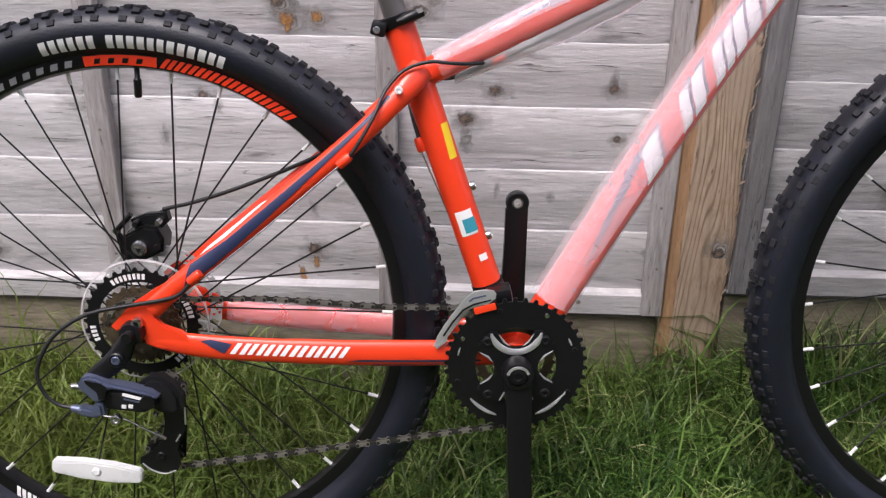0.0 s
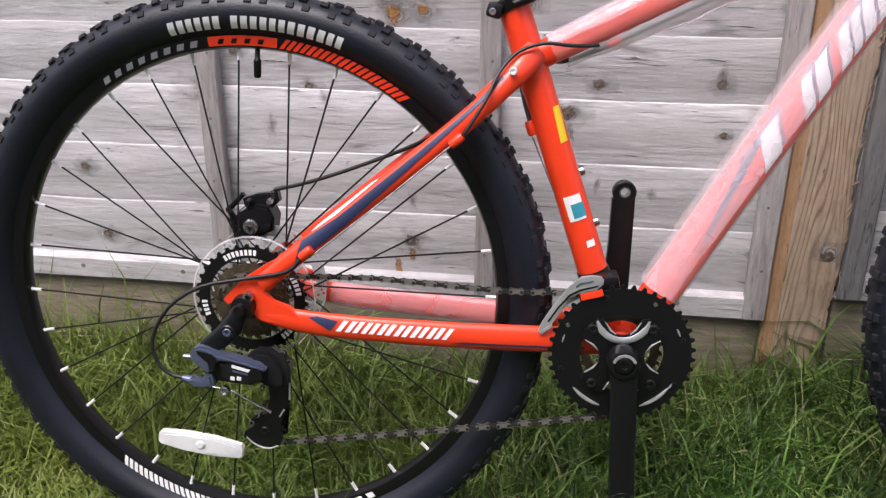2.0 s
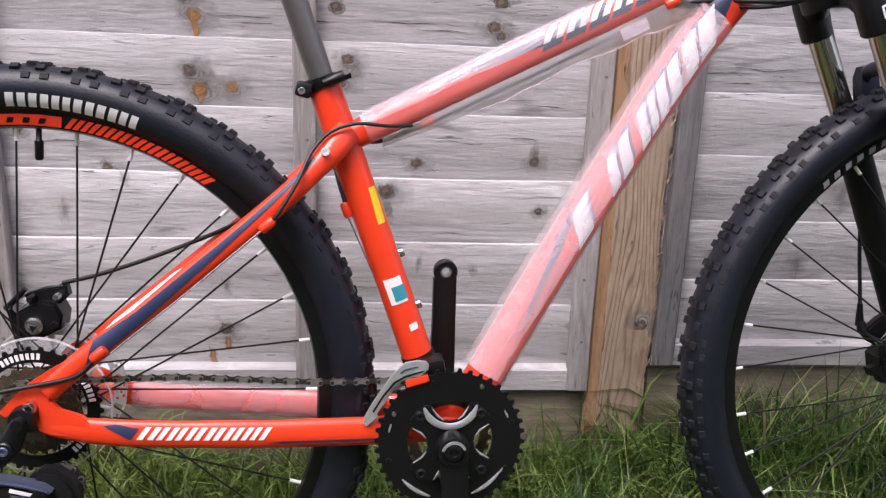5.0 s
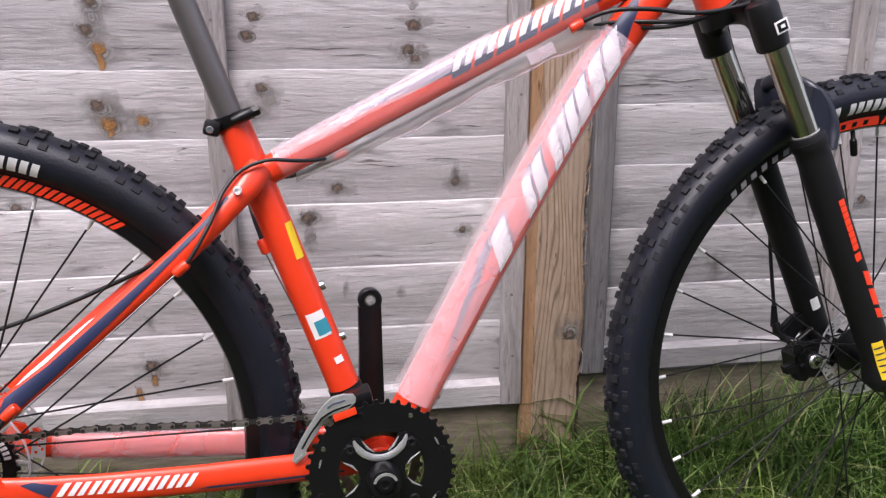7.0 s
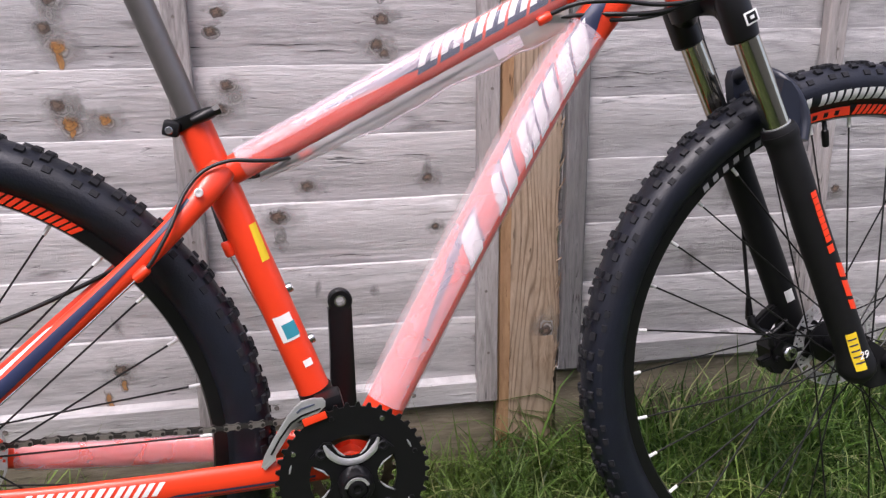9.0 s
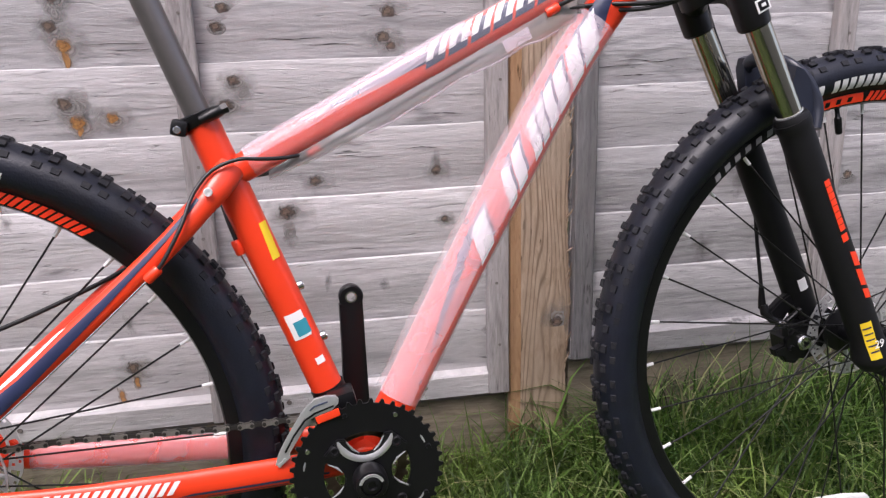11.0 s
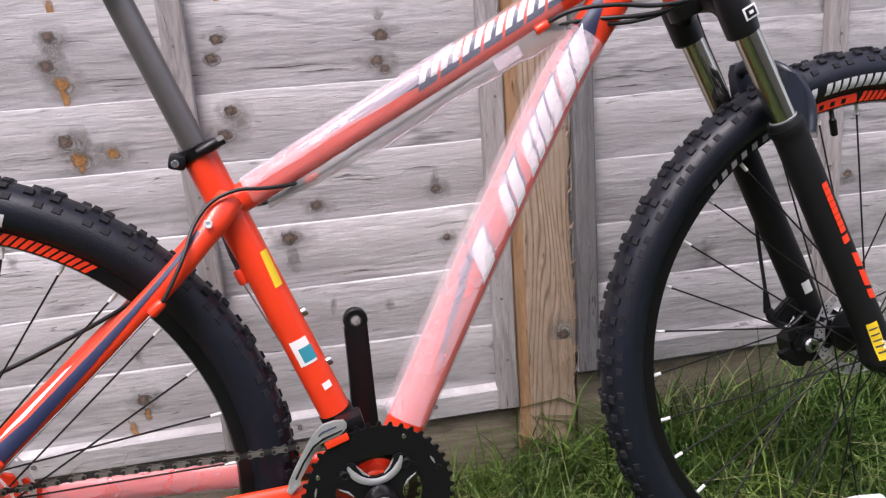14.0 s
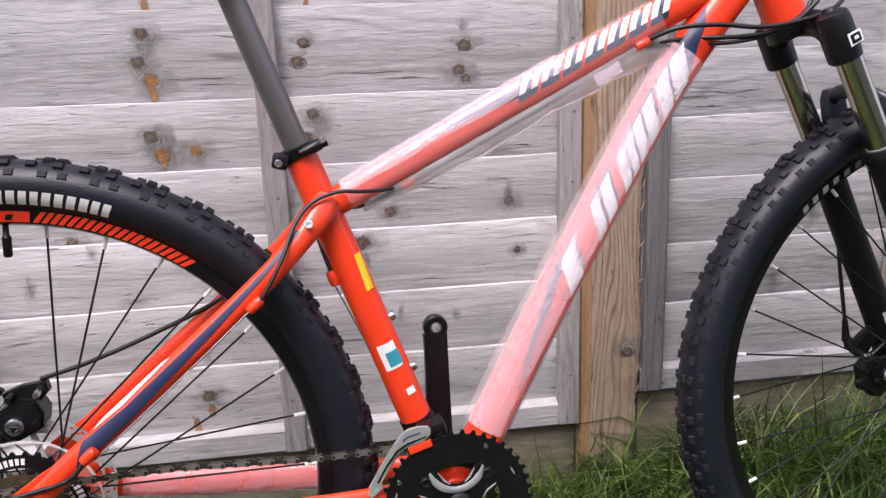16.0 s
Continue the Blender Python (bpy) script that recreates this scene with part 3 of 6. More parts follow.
def mark(name, owner, x, z, w, h, mat, proud, turn=0.0):
    """A knot or stain w by h in half width, on the sloping face of its board."""
    if mat.name not in MARKS:
        MARKS[mat.name] = mesh_of(mark_disc(), mat, name=name)
    ob = new(name, MARKS[mat.name])
    ob.parent = owner
    ob.matrix_basis = pose(x, face_y(z - (0.046 if owner is right_panel else 0)) - proud, z, 8, turn, 0) @ Matrix.Diagonal((w, 1, h, 1))
    return ob


def knot(owner, x, z, r, mat, swirl=3.4):
    """A knot of radius r: its dark ring, a paler heart, and the grain that runs round it."""
    mark("grain_swirl", owner, x + r * 0.3, z - r * 0.25, r * swirl * 1.35, r * swirl, SWIRL_MARK, 0.0012)
    mark("knot", owner, x, z, r * 1.5, r * 1.4, mat, 0.0020)
    return mark("knot_heart", owner, x - r * 0.1, z + r * 0.1, r * 0.85, r * 0.75, HEART_MARK if mat is KNOT_MARK else SAP_MARK, 0.0027)


def stain(owner, x, z, w, h, mat, seed=0.0):
    return mark("stain", owner, x, z, w, h, mat, 0.0016, 8 * math.sin(seed))


# knots of the near panel, in rows where the branches of one tree stood
for x, z, r, m in ((-0.375, 0.7965, 0.0095, KNOT_MARK), (-0.361, 0.771, 0.0115, SAP_MARK), (-0.370, 0.6925, 0.0105, KNOT_MARK), (-0.3575, 0.665, 0.0125, SAP_MARK), (-0.365, 0.835, 0.009, KNOT_MARK),
                   (-0.1463, 0.8156, 0.0085, KNOT_MARK), (-0.157, 0.790, 0.0085, KNOT_MARK), (-0.140, 0.716, 0.0085, KNOT_MARK), (-0.1526, 0.6813, 0.0095, KNOT_MARK), (-0.0342, 0.5635, 0.0085, KNOT_MARK), (-0.080, 0.520, 0.0115, KNOT_MARK),
                   (0.150, 0.570, 0.0075, KNOT_MARK), (0.161, 0.492, 0.0055, KNOT_MARK), (0.232, 0.300, 0.005, KNOT_MARK), (0.085, 0.805, 0.010, KNOT_MARK), (0.077, 0.770, 0.009, KNOT_MARK), (0.088, 0.757, 0.007, KNOT_MARK),
                   (-0.31, 0.670, 0.010, SAP_MARK), (-0.329, 0.2915, 0.010, KNOT_MARK), (-0.882, 0.271, 0.008, KNOT_MARK), (-0.905, 0.395, 0.008, KNOT_MARK), (-0.498, 0.545, 0.008, KNOT_MARK), (-0.62, 0.60, 0.007, KNOT_MARK)):
    knot(left_panel, x, z, r, m)
for x, z, w, h in ((-0.678, 0.530, 0.075, 0.045), (-0.077, 0.484, 0.022, 0.032), (-0.128, 0.699, 0.020, 0.024), (0.083, 0.830, 0.016, 0.022), (-0.365, 0.815, 0.026, 0.034), (-0.352, 0.690, 0.026, 0.040)):
    mark("grain_swirl", left_panel, x, z, w, h, SWIRL_MARK, 0.0010)
for x, z, r in ((0.67, 0.645, 0.007), (0.86, 0.52, 0.008)):
    knot(right_panel, x, z, r, KNOT_MARK)
# resin that ran down the boards, and marks left by rain
for k, (x, z, w, h, m) in enumerate(((-0.3585, 0.866, 0.009, 0.034, SAP_MARK), (-0.3600, 0.752, 0.009, 0.026, SAP_MARK), (-0.3555, 0.655, 0.008, 0.018, SAP_MARK), (-0.352, 0.240, 0.010, 0.026, SAP_MARK), (-0.139, 0.868, 0.006, 0.018, SAP_MARK), (-0.327, 0.265, 0.009, 0.018, SAP_MARK),
                                     (-0.471, 0.531, 0.014, 0.022, STAIN_MARK), (-0.564, 0.480, 0.014, 0.032, STAIN_MARK), (-0.327, 0.360, 0.014, 0.026, STAIN_MARK), (-0.0257, 0.404, 0.008, 0.026, STAIN_MARK), (0.062, 0.392, 0.012, 0.016, STAIN_MARK), (0.149, 0.585, 0.012, 0.026, STAIN_MARK),
                                     (-0.77, 0.62, 0.03, 0.016, STAIN_MARK), (-0.42, 0.45, 0.05, 0.012, STAIN_MARK), (0.01, 0.62, 0.06, 0.010, STAIN_MARK), (0.13, 0.645, 0.05, 0.012, STAIN_MARK), (-0.25, 0.80, 0.05, 0.010, STAIN_MARK))):
    stain(left_panel, x, z, w, h, m, k * 3.7)
for x, z, w, h in ((0.601, 0.41, 0.030, 0.040), (0.545, 0.50, 0.010, 0.030), (0.48, 0.825, 0.06, 0.012), (0.60, 0.82, 0.06, 0.010), (0.66, 0.53, 0.03, 0.05), (0.84, 0.69, 0.05, 0.012)):
    stain(right_panel, x, z, w, h, STAIN_MARK, x * 9)
# drying cracks along the grain
CRACK = material("drying_crack", (0.05, 0.045, 0.042), 0.95, vary=0.4, scale=60)
crack_rng = random.Random(21)


def crack(owner, x, z, length, thick=0.0009):
    """A ragged split in a board's face, running along it."""
    base = face_y(z - (0.046 if owner is right_panel else 0)) - 0.0016
    n = max(6, int(length / 0.006))
    seed_ = crack_rng.uniform(0, 90)
    rows = []
    bm = bmesh.new()
    for i in range(n + 1):
        f = i / n
        h = thick * (0.25 + 0.75 * abs(noise.noise((f * 9, seed_, 2.0)) * 2)) * math.sin(math.pi * min(1, max(0.04, f)))
        zz = z + 0.004 * noise.noise((f * length * 22, seed_, 5.0))
        rows.append([bm.verts.new((x + length * (f - 0.5), base, zz - h)), bm.verts.new((x + length * (f - 0.5), base - 0.0004, zz)), bm.verts.new((x + length * (f - 0.5), base, zz + h))])
    for a, b in zip(rows, rows[1:]):
        for k in range(2):
            bm.faces.new((a[k], b[k], b[k + 1], a[k + 1]))
    bmesh.ops.recalc_face_normals(bm, faces=bm.faces)
    return part("crack", bm, CRACK, owner)


for x, z, length in ((-0.477, 0.514, 0.10), (0.145, 0.720, 0.09), (0.150, 0.700, 0.06), (0.10, 0.664, 0.10), (0.17, 0.655, 0.08), (-0.29, 0.772, 0.09), (-0.27, 0.762, 0.06), (-0.19, 0.768, 0.05), (-0.05, 0.770, 0.10), (0.0, 0.762, 0.08), (-0.42, 0.672, 0.07), (0.04, 0.598, 0.07), (0.13, 0.605, 0.06), (-0.55, 0.585, 0.08), (-0.75, 0.47, 0.09), (-0.33, 0.59, 0.06), (-0.60, 0.40, 0.07), (0.03, 0.45, 0.06), (-0.1, 0.36, 0.08), (0.17, 0.38, 0.05), (-0.62, 0.33, 0.09)):
    crack(left_panel, x, z, length)
for x, z, length in ((0.44, 0.715, 0.10), (0.50, 0.722, 0.12), (0.47, 0.700, 0.08), (0.58, 0.706, 0.10), (0.62, 0.60, 0.08), (0.52, 0.55, 0.07), (0.75, 0.66, 0.10), (0.70, 0.44, 0.07), (0.46, 0.432, 0.06)):
    crack(right_panel, x, z, length)
for name, w, h, m, y in (("grain_swirl", 0.036, 0.060, SWIRL_MARK, 0.0210), ("knot", 0.014, 0.012, KNOT_MARK, 0.0216), ("knot_heart", 0.008, 0.006, HEART_MARK, 0.0222)):
    mark(name, post, 0.3420, 0.308, w, h, m, 0.0).location.y = FENCE_Y - y
for owner, x in ((left_panel, -0.659), (left_panel, -0.201), (left_panel, 0.242), (right_panel, 0.812), (left_panel, -1.13)):
    for i in range(7):
        z = 0.28 + 0.106 * i + (0.05 if owner is right_panel else 0)
        bolt(owner, (x + 0.004 * math.sin(i * 5 + x), FENCE_Y - 0.030, z), 0.0024, 0.0008, KNOT, "nail")
for x in (-0.93, -0.74, -0.5, -0.1, 0.12):
    bolt(left_panel, (x, FENCE_Y - 0.0215, 0.212), 0.004, 0.001, KNOT, "nail")


# ---------- grass ----------
def blade_material():
    m = bpy.data.materials.new("grass_blades")
    m.use_nodes = True
    n, l = m.node_tree.nodes, m.node_tree.links
    b = n["Principled BSDF"]
    geo = n.new("ShaderNodeNewGeometry")
    ramp = n.new("ShaderNodeValToRGB")
    e = ramp.color_ramp.elements
    e[0].position, e[0].color = 0.0, (0.014, 0.040, 0.006, 1)
    e[1].position, e[1].color = 1.0, (0.42, 0.38, 0.20, 1)
    for p, col in ((0.30, (0.032, 0.088, 0.012, 1)), (0.58, (0.085, 0.180, 0.026, 1)), (0.84, (0.19, 0.31, 0.07, 1)), (0.95, (0.30, 0.37, 0.14, 1))):
        e.new(p).color = col
    l.new(geo.outputs["Random Per Island"], ramp.inputs[0])
    patch = n.new("ShaderNodeTexNoise")
    patch.inputs["Scale"].default_value = 3.0
    l.new(geo.outputs["Position"], patch.inputs["Vector"])
    mr = n.new("ShaderNodeMapRange")
    mr.inputs[1].default_value, mr.inputs[2].default_value = 0.45, 0.75
    mr.inputs[4].default_value = 0.3
    l.new(patch.outputs[0], mr.inputs[0])
    mix = n.new("ShaderNodeMix")
    mix.data_type = "RGBA"
    mix.inputs[7].default_value = (0.22, 0.25, 0.045, 1)
    sep = n.new("ShaderNodeSeparateXYZ")
    l.new(geo.outputs["Position"], sep.inputs[0])
    dry = n.new("ShaderNodeMapRange")
    dry.inputs[1].default_value, dry.inputs[2].default_value = 0.1, -0.9
    dry.inputs[4].default_value = 0.5
    l.new(sep.outputs[0], dry.inputs[0])
    total = n.new("ShaderNodeMath")
    total.use_clamp = True
    l.new(mr.outputs[0], total.inputs[0])
    l.new(dry.outputs[0], total.inputs[1])
    l.new(total.outputs[0], mix.inputs[0])
    l.new(ramp.outputs[0], mix.inputs[6])
    l.new(mix.outputs[2], b.inputs["Base Color"])
    b.inputs["Roughness"].default_value = 0.5
    thin = n.new("ShaderNodeBsdfTranslucent")
    l.new(mix.outputs[2], thin.inputs["Color"])
    ms = n.new("ShaderNodeMixShader")
    ms.inputs[0].default_value = 0.30
    l.new(b.outputs[0], ms.inputs[1])
    l.new(thin.outputs[0], ms.inputs[2])
    l.new(ms.outputs[0], n["Material Output"].inputs["Surface"])
    return m


GRASS = blade_material()


def make_grass(name, count, x0, x1, y0, y1, seed, size, label):
    """Many bent, tapering blades, growing in tufts and taller along the fence."""
    rng = np.random.default_rng(seed)
    tufts = max(1, count // 14)
    tx, ty = rng.uniform(x0, x1, tufts), rng.uniform(y0, y1, tufts)
    ts = rng.uniform(0.6, 1.25, tufts)
    tl = rng.uniform(0, 2 * np.pi, tufts)
    pick = rng.integers(0, tufts, count)
    x = np.clip(tx[pick] + rng.normal(0, 0.022, count), x0, x1)
    y = np.clip(ty[pick] + rng.normal(0, 0.022, count), y0, y1)
    near = np.clip((y - 0.02) / 0.3, 0, 1)
    tall = np.where(rng.random(count) < 0.10, 1.35, 1.0)
    west = np.clip((-0.35 - x) / 0.5, 0, 1) * np.clip((0.15 - y) / 0.2, 0, 1)
    length = (1 - 0.4 * west) * size * ts[pick] * rng.uniform(0.55, 1.1, count) * (0.74 + 0.80 * near + 0.55 * near * np.clip((-0.3 - x) / 0.2, 0, 1) + 0.75 * near * np.clip((x - 0.25) / 0.25, 0, 1)) * tall
    width = rng.uniform(0.0012, 0.0030, count)
    lean = tl[pick] + rng.normal(0, 1.0, count)
    bend = rng.uniform(0.3, 2.0, count)
    face = lean + np.pi / 2 + rng.normal(0, 0.5, count)
    z0 = np.array([ground_height(a, b) for a, b in zip(x, y)])
    steps = (0.0, 0.35, 0.7, 1.0)
    verts = np.zeros((count, 7, 3))
    for k, s in enumerate(steps):
        ang = bend * s * 1.15
        h = length * s * np.cos(ang * 0.7)
        out = length * s * np.sin(ang * 0.75)
        cx, cy, cz = x + out * np.cos(lean), np.minimum(y + out * np.sin(lean), 0.338), z0 + h - 0.004
        w = width * (1.0, 0.95, 0.6, 0.0)[k]
        dx, dy = w * np.cos(face), w * np.sin(face)
        if k < 3:
            verts[:, 2 * k] = np.stack([cx - dx, cy - dy, cz], 1)
            verts[:, 2 * k + 1] = np.stack([cx + dx, cy + dy, cz], 1)
        else:
            verts[:, 6] = np.stack([cx, cy, cz], 1)
    base = (np.arange(count) * 7)[:, None]
    quads = np.concatenate([base + np.array([[0, 1, 3, 2]]), base + np.array([[2, 3, 5, 4]])])
    tris = base + np.array([[4, 5, 6]])
    me = bpy.data.meshes.new(name)
    me.from_pydata(verts.reshape(-1, 3).tolist(), [], quads.tolist() + tris.tolist())
    me.materials.append(GRASS)
    me.polygons.foreach_set("use_smooth", [True] * len(me.polygons))
    tagged(new(name, me), label, "grass", kind="stuff")


make_grass("grass", 98000, -1.35, 1.35, -0.42, 0.335, 5, 0.108, "long uneven green lawn grass with dry blades along the fence")
make_grass("lawn", 60000, -2.6, 2.6, -2.4, -0.40, 6, 0.075, "short green lawn grass in front of the bike")

# ---------- bike ----------
bike = tagged(new("mountain_bike"), "orange-red hardtail mountain bike in packing film without pedals", "bicycle")
bike.matrix_basis = BIKE
AXLE_R, AXLE_F = (-0.450, 0.367), (0.653, 0.359)
BB = (-0.004, 0.3145)


def line(a, b, n=10):
    a, b = Vector(a), Vector(b)
    return [a.lerp(b, i / n) for i in range(n + 1)]


class Tube:
    """A frame tube that remembers its line, so that prints, stickers and film can lie on it."""

    def __init__(self, name, pts, radii, squash, mat=RED, segs=28, label="", e=1.0):
        self.pts = [Vector(p) for p in pts]
        n = len(self.pts)
        self.radii = list(radii) if isinstance(radii, (list, tuple)) else [radii] * n
        self.squash = squash
        self.e = e
        self.at = [0.0]
        for a, b in zip(self.pts, self.pts[1:]):
            self.at.append(self.at[-1] + (b - a).length)
        self.ob = part(name, tube(self.pts, self.radii, segs, squash=squash, e=e), mat, bike, label)

    def spot(self, u, v, lift=0.0):
        """The place u metres along the tube and v metres up round it from its drive side."""
        i = max(0, min(len(self.pts) - 2, sum(1 for a in self.at if a <= u) - 1))
        f = (u - self.at[i]) / (self.at[i + 1] - self.at[i])
        p = self.pts[i].lerp(self.pts[i + 1], f)
        d0 = self.pts[min(i + 1, len(self.pts) - 1)] - self.pts[max(i - 1, 0)]
        d1 = self.pts[min(i + 2, len(self.pts) - 1)] - self.pts[i]
        d = d0.normalized().lerp(d1.normalized(), f).normalized()
        r = self.radii[i] * (1 - f) + self.radii[i + 1] * f
        y = Vector((0, 1, 0))
        s = (y - d * y.dot(d)).normalized()
        w = d.cross(s)
        a = math.pi - v / r
        ca, sa = rounded(a, self.e)
        return p + s * ca * (r * self.squash + lift) + w * sa * (r + lift)

    def along(self, x, z):
        """How far along the tube the point x, z lies."""
        best = min(range(len(self.pts) - 1), key=lambda i: abs((self.pts[i] + self.pts[i + 1]).x / 2 - x) + abs((self.pts[i] + self.pts[i + 1]).z / 2 - z))
        a, b = self.pts[best], self.pts[best + 1]
        d = (b - a).normalized()
        return self.at[best] + (Vector((x, a.y, z)) - a).dot(d)

    def radius(self, u):
        i = max(0, min(len(self.pts) - 2, sum(1 for a in self.at if a <= u) - 1))
        f = (u - self.at[i]) / (self.at[i + 1] - self.at[i])
        return self.radii[i] * (1 - f) + self.radii[i + 1] * f

    def patch(self, name, corners, mat, lift=0.0007, n=6, m=6, parent=None, label=""):
        """A thin print with four corners (u, v), in order round it."""
        return self.patches(name, [corners], mat, lift, n, m, label)

    def patches(self, name, quads, mat, lift=0.0007, n=6, m=12, label=""):
        if name in ("maker_print", "orange_glyph") and len(quads) > 1:
            return [self.patches(name, q if isinstance(q, list) else [q], mat, lift, n, m, label) if not isinstance(q, list) else self.patches("print_block", q, mat, lift, n, m, label) for q in quads]
        bm = bmesh.new()
        for (a, b, c, d) in quads:
            grid = []
            for i in range(n + 1):
                f = i / n
                row = []
                for j in range(m + 1):
                    g = j / m
                    u = (a[0] * (1 - f) + b[0] * f) * (1 - g) + (d[0] * (1 - f) + c[0] * f) * g
                    v = (a[1] * (1 - f) + b[1] * f) * (1 - g) + (d[1] * (1 - f) + c[1] * f) * g
                    row.append(bm.verts.new(self.spot(u, v, lift)))
                grid.append(row)
            for i in range(n):
                for j in range(m):
                    bm.faces.new((grid[i][j], grid[i + 1][j], grid[i + 1][j + 1], grid[i][j + 1]))
        bmesh.ops.recalc_face_normals(bm, faces=bm.faces)
        return part(name, bm, mat, self.ob, label)


def slanted(u0, widths, gap, v0, v1, slant):
    """Slanted blocks, one for each glyph of a maker's print."""
    out = []
    u = u0
    for w in widths:
        if w > 0:
            out.append(((u, v0), (u + w, v0), (u + w + slant, v1), (u + slant, v1)))
        u += abs(w) + gap
    return out


def twin(q, gap=0.26):
    """A block split into two bars."""
    a, b, c, d_ = q
    mix = lambda p, r, f: (p[0] + (r[0] - p[0]) * f, p[1] + (r[1] - p[1]) * f)
    lo, hi = 0.5 - gap / 2, 0.5 + gap / 2
    return [(a, mix(a, b, lo), mix(d_, c, lo), d_), (mix(a, b, hi), b, c, mix(d_, c, hi))]


# --- frame tubes
seat_tube = Tube("seat_tube", line((-0.0088, 0, 0.3174), (-0.1320, 0, 0.7090)), 0.0180, 1.0)
down_tube = Tube("down_tube", smooth_line([(0.0073, 0, 0.3113), (0.0508, 0, 0.3821), (0.1340, 0, 0.5190), (0.2480, 0, 0.6970), (0.3010, 0, 0.7710), (0.3850, 0, 0.8670)], 30), 0.0224, 0.93, segs=40, e=0.84)
top_tube = Tube("top_tube", line((-0.1120, 0, 0.6480), (0.3850, 0, 0.8720), 14), [0.0154 + 0.0032 * i / 14 for i in range(15)], 0.9, segs=40, e=0.84)
head_tube = Tube("head_tube", [(0.4360, 0, 0.7980), (0.4330, 0, 0.8060), (0.3810, 0, 0.9340), (0.3780, 0, 0.9410)], [0.0255, 0.0245, 0.0245, 0.0255], 1.0)
shell = part("bottom_bracket_shell", lathe([(0, -0.036), (0.019, -0.036), (0.021, -0.034), (0.021, 0.034), (0.019, 0.036), (0, 0.036)], 28), RED, bike, loc=(BB[0], 0, BB[1]))
stays = {}
for s in (-1, 1):
    stays["chain", s] = Tube("chainstay", smooth_line([(-0.4250, s * 0.066, 0.3630 - (s + 1) * 0.003), (-0.3420, s * 0.062, 0.3485 - (s + 1) * 0.003), (-0.2100, s * 0.055, 0.3367 - (s + 1) * 0.003), (-0.0900, s * 0.044, 0.3283 - (s + 1) * 0.003), (-0.0179, s * 0.030, 0.3215)], 24), [0.0090, 0.0112, 0.0128, 0.0138, 0.0143, 0.0146] + [0.0150] * 4 + [0.0158] * 4 + [0.0164] * 5 + [0.0168] * 6, 0.5, segs=20)
    stays["seat", s] = Tube("seatstay", smooth_line([(-0.4210, s * 0.066, 0.4020), (-0.3840, s * 0.066, 0.4320), (-0.3360, s * 0.062, 0.4680), (-0.1910, s * 0.050, 0.5790), (-0.1360, s * 0.036, 0.6270), (-0.1070, s * 0.014, 0.6580)], 25), [0.0125, 0.012] + [0.0118] * 18 + [0.0125, 0.0135, 0.0145, 0.015, 0.015, 0.0145], 0.78, segs=20)
    hook = [(-0.4695, 0.3819), (-0.4567, 0.3947), (-0.4418, 0.4088), (-0.4132, 0.4263), (-0.3920, 0.4370), (-0.3830, 0.4280), (-0.4000, 0.4140), (-0.4148, 0.4055), (-0.4185, 0.3916), (-0.4099, 0.3811), (-0.3899, 0.3730), (-0.3780, 0.3600), (-0.3883, 0.3500), (-0.4188, 0.3535), (-0.4320, 0.3590), (-0.4345, 0.3690), (-0.4360, 0.3800), (-0.4440, 0.3850), (-0.4540, 0.3800), (-0.4640, 0.3760)]
    part("dropout", plate(hook, s * 0.066 - 0.0045, s * 0.066 + 0.0045, 0.0014), RED, bike)

# --- prints and stickers on the frame
cs = stays["chain", -1]
ss = stays["seat", -1]
u0 = cs.along(-0.3380, 0.3410)
blocks = slanted(u0, (0.0165, 0.0155, 0.0155, 0.0165, 0.016, 0.0155, 0.0155), 0.0032, -0.0035, 0.0105, 0.0090)
cs.patches("maker_print", [twin(q) for q in blocks], WHITE, n=3, m=3, label="slanted white print block")
cs.patches("navy_flash", [((cs.along(-0.3720, 0.3470), 0.009), (u0 - 0.006, -0.004), (u0 + 0.002, 0.0085), (cs.along(-0.3600, 0.3470), 0.0125))], NAVY)
cs.patches("navy_line", [((u0 + 0.135, -0.0085), (cs.at[-1] * 0.93, -0.0085), (cs.at[-1] * 0.93, -0.0055), (u0 + 0.150, -0.0055)), ((u0 + 0.165, -0.0135), (cs.at[-1] * 0.93, -0.0125), (cs.at[-1] * 0.93, -0.0115), (u0 + 0.165, -0.0122))], NAVY)
ub = ss.along(-0.3650, 0.4470)
ue = ss.along(-0.1370, 0.6260)
ss.patches("navy_band", [((ub - 0.025, -0.008), (ub + 0.05, -0.007), (ub + 0.05, 0.006), (ub, 0.011)), ((ub + 0.05, -0.007), (ue * 0.72, 0.0015), (ue * 0.72, 0.0075), (ub + 0.05, 0.006)), ((ue * 0.72, 0.0015), (ue, 0.007), (ue, 0.011), (ue * 0.72, 0.0075))], NAVY, n=10)
ss.patches("cream_band", [((ub + 0.015, 0.0125), (ub + 0.05, 0.0095), (ub + 0.05, 0.0175), (ub + 0.03, 0.0185)), ((ub + 0.05, 0.0095), (ub + 0.115, 0.0125), (ub + 0.105, 0.0175), (ub + 0.05, 0.0175))], WHITE)
u = seat_tube.along
seat_tube.patches("yellow_sticker", [((u(-0.0677, 0.5590), -0.017), (u(-0.0800, 0.5990), -0.020), (u(-0.0800, 0.5990), -0.0095), (u(-0.0677, 0.5590), -0.0065))], YELLOW, label="narrow yellow warning sticker")
seat_tube.patches("maker_sticker", [((u(-0.0496, 0.4680), -0.011), (u(-0.0567, 0.4980), -0.011), (u(-0.0567, 0.4980), 0.009), (u(-0.0496, 0.4680), 0.009))], WHITE)
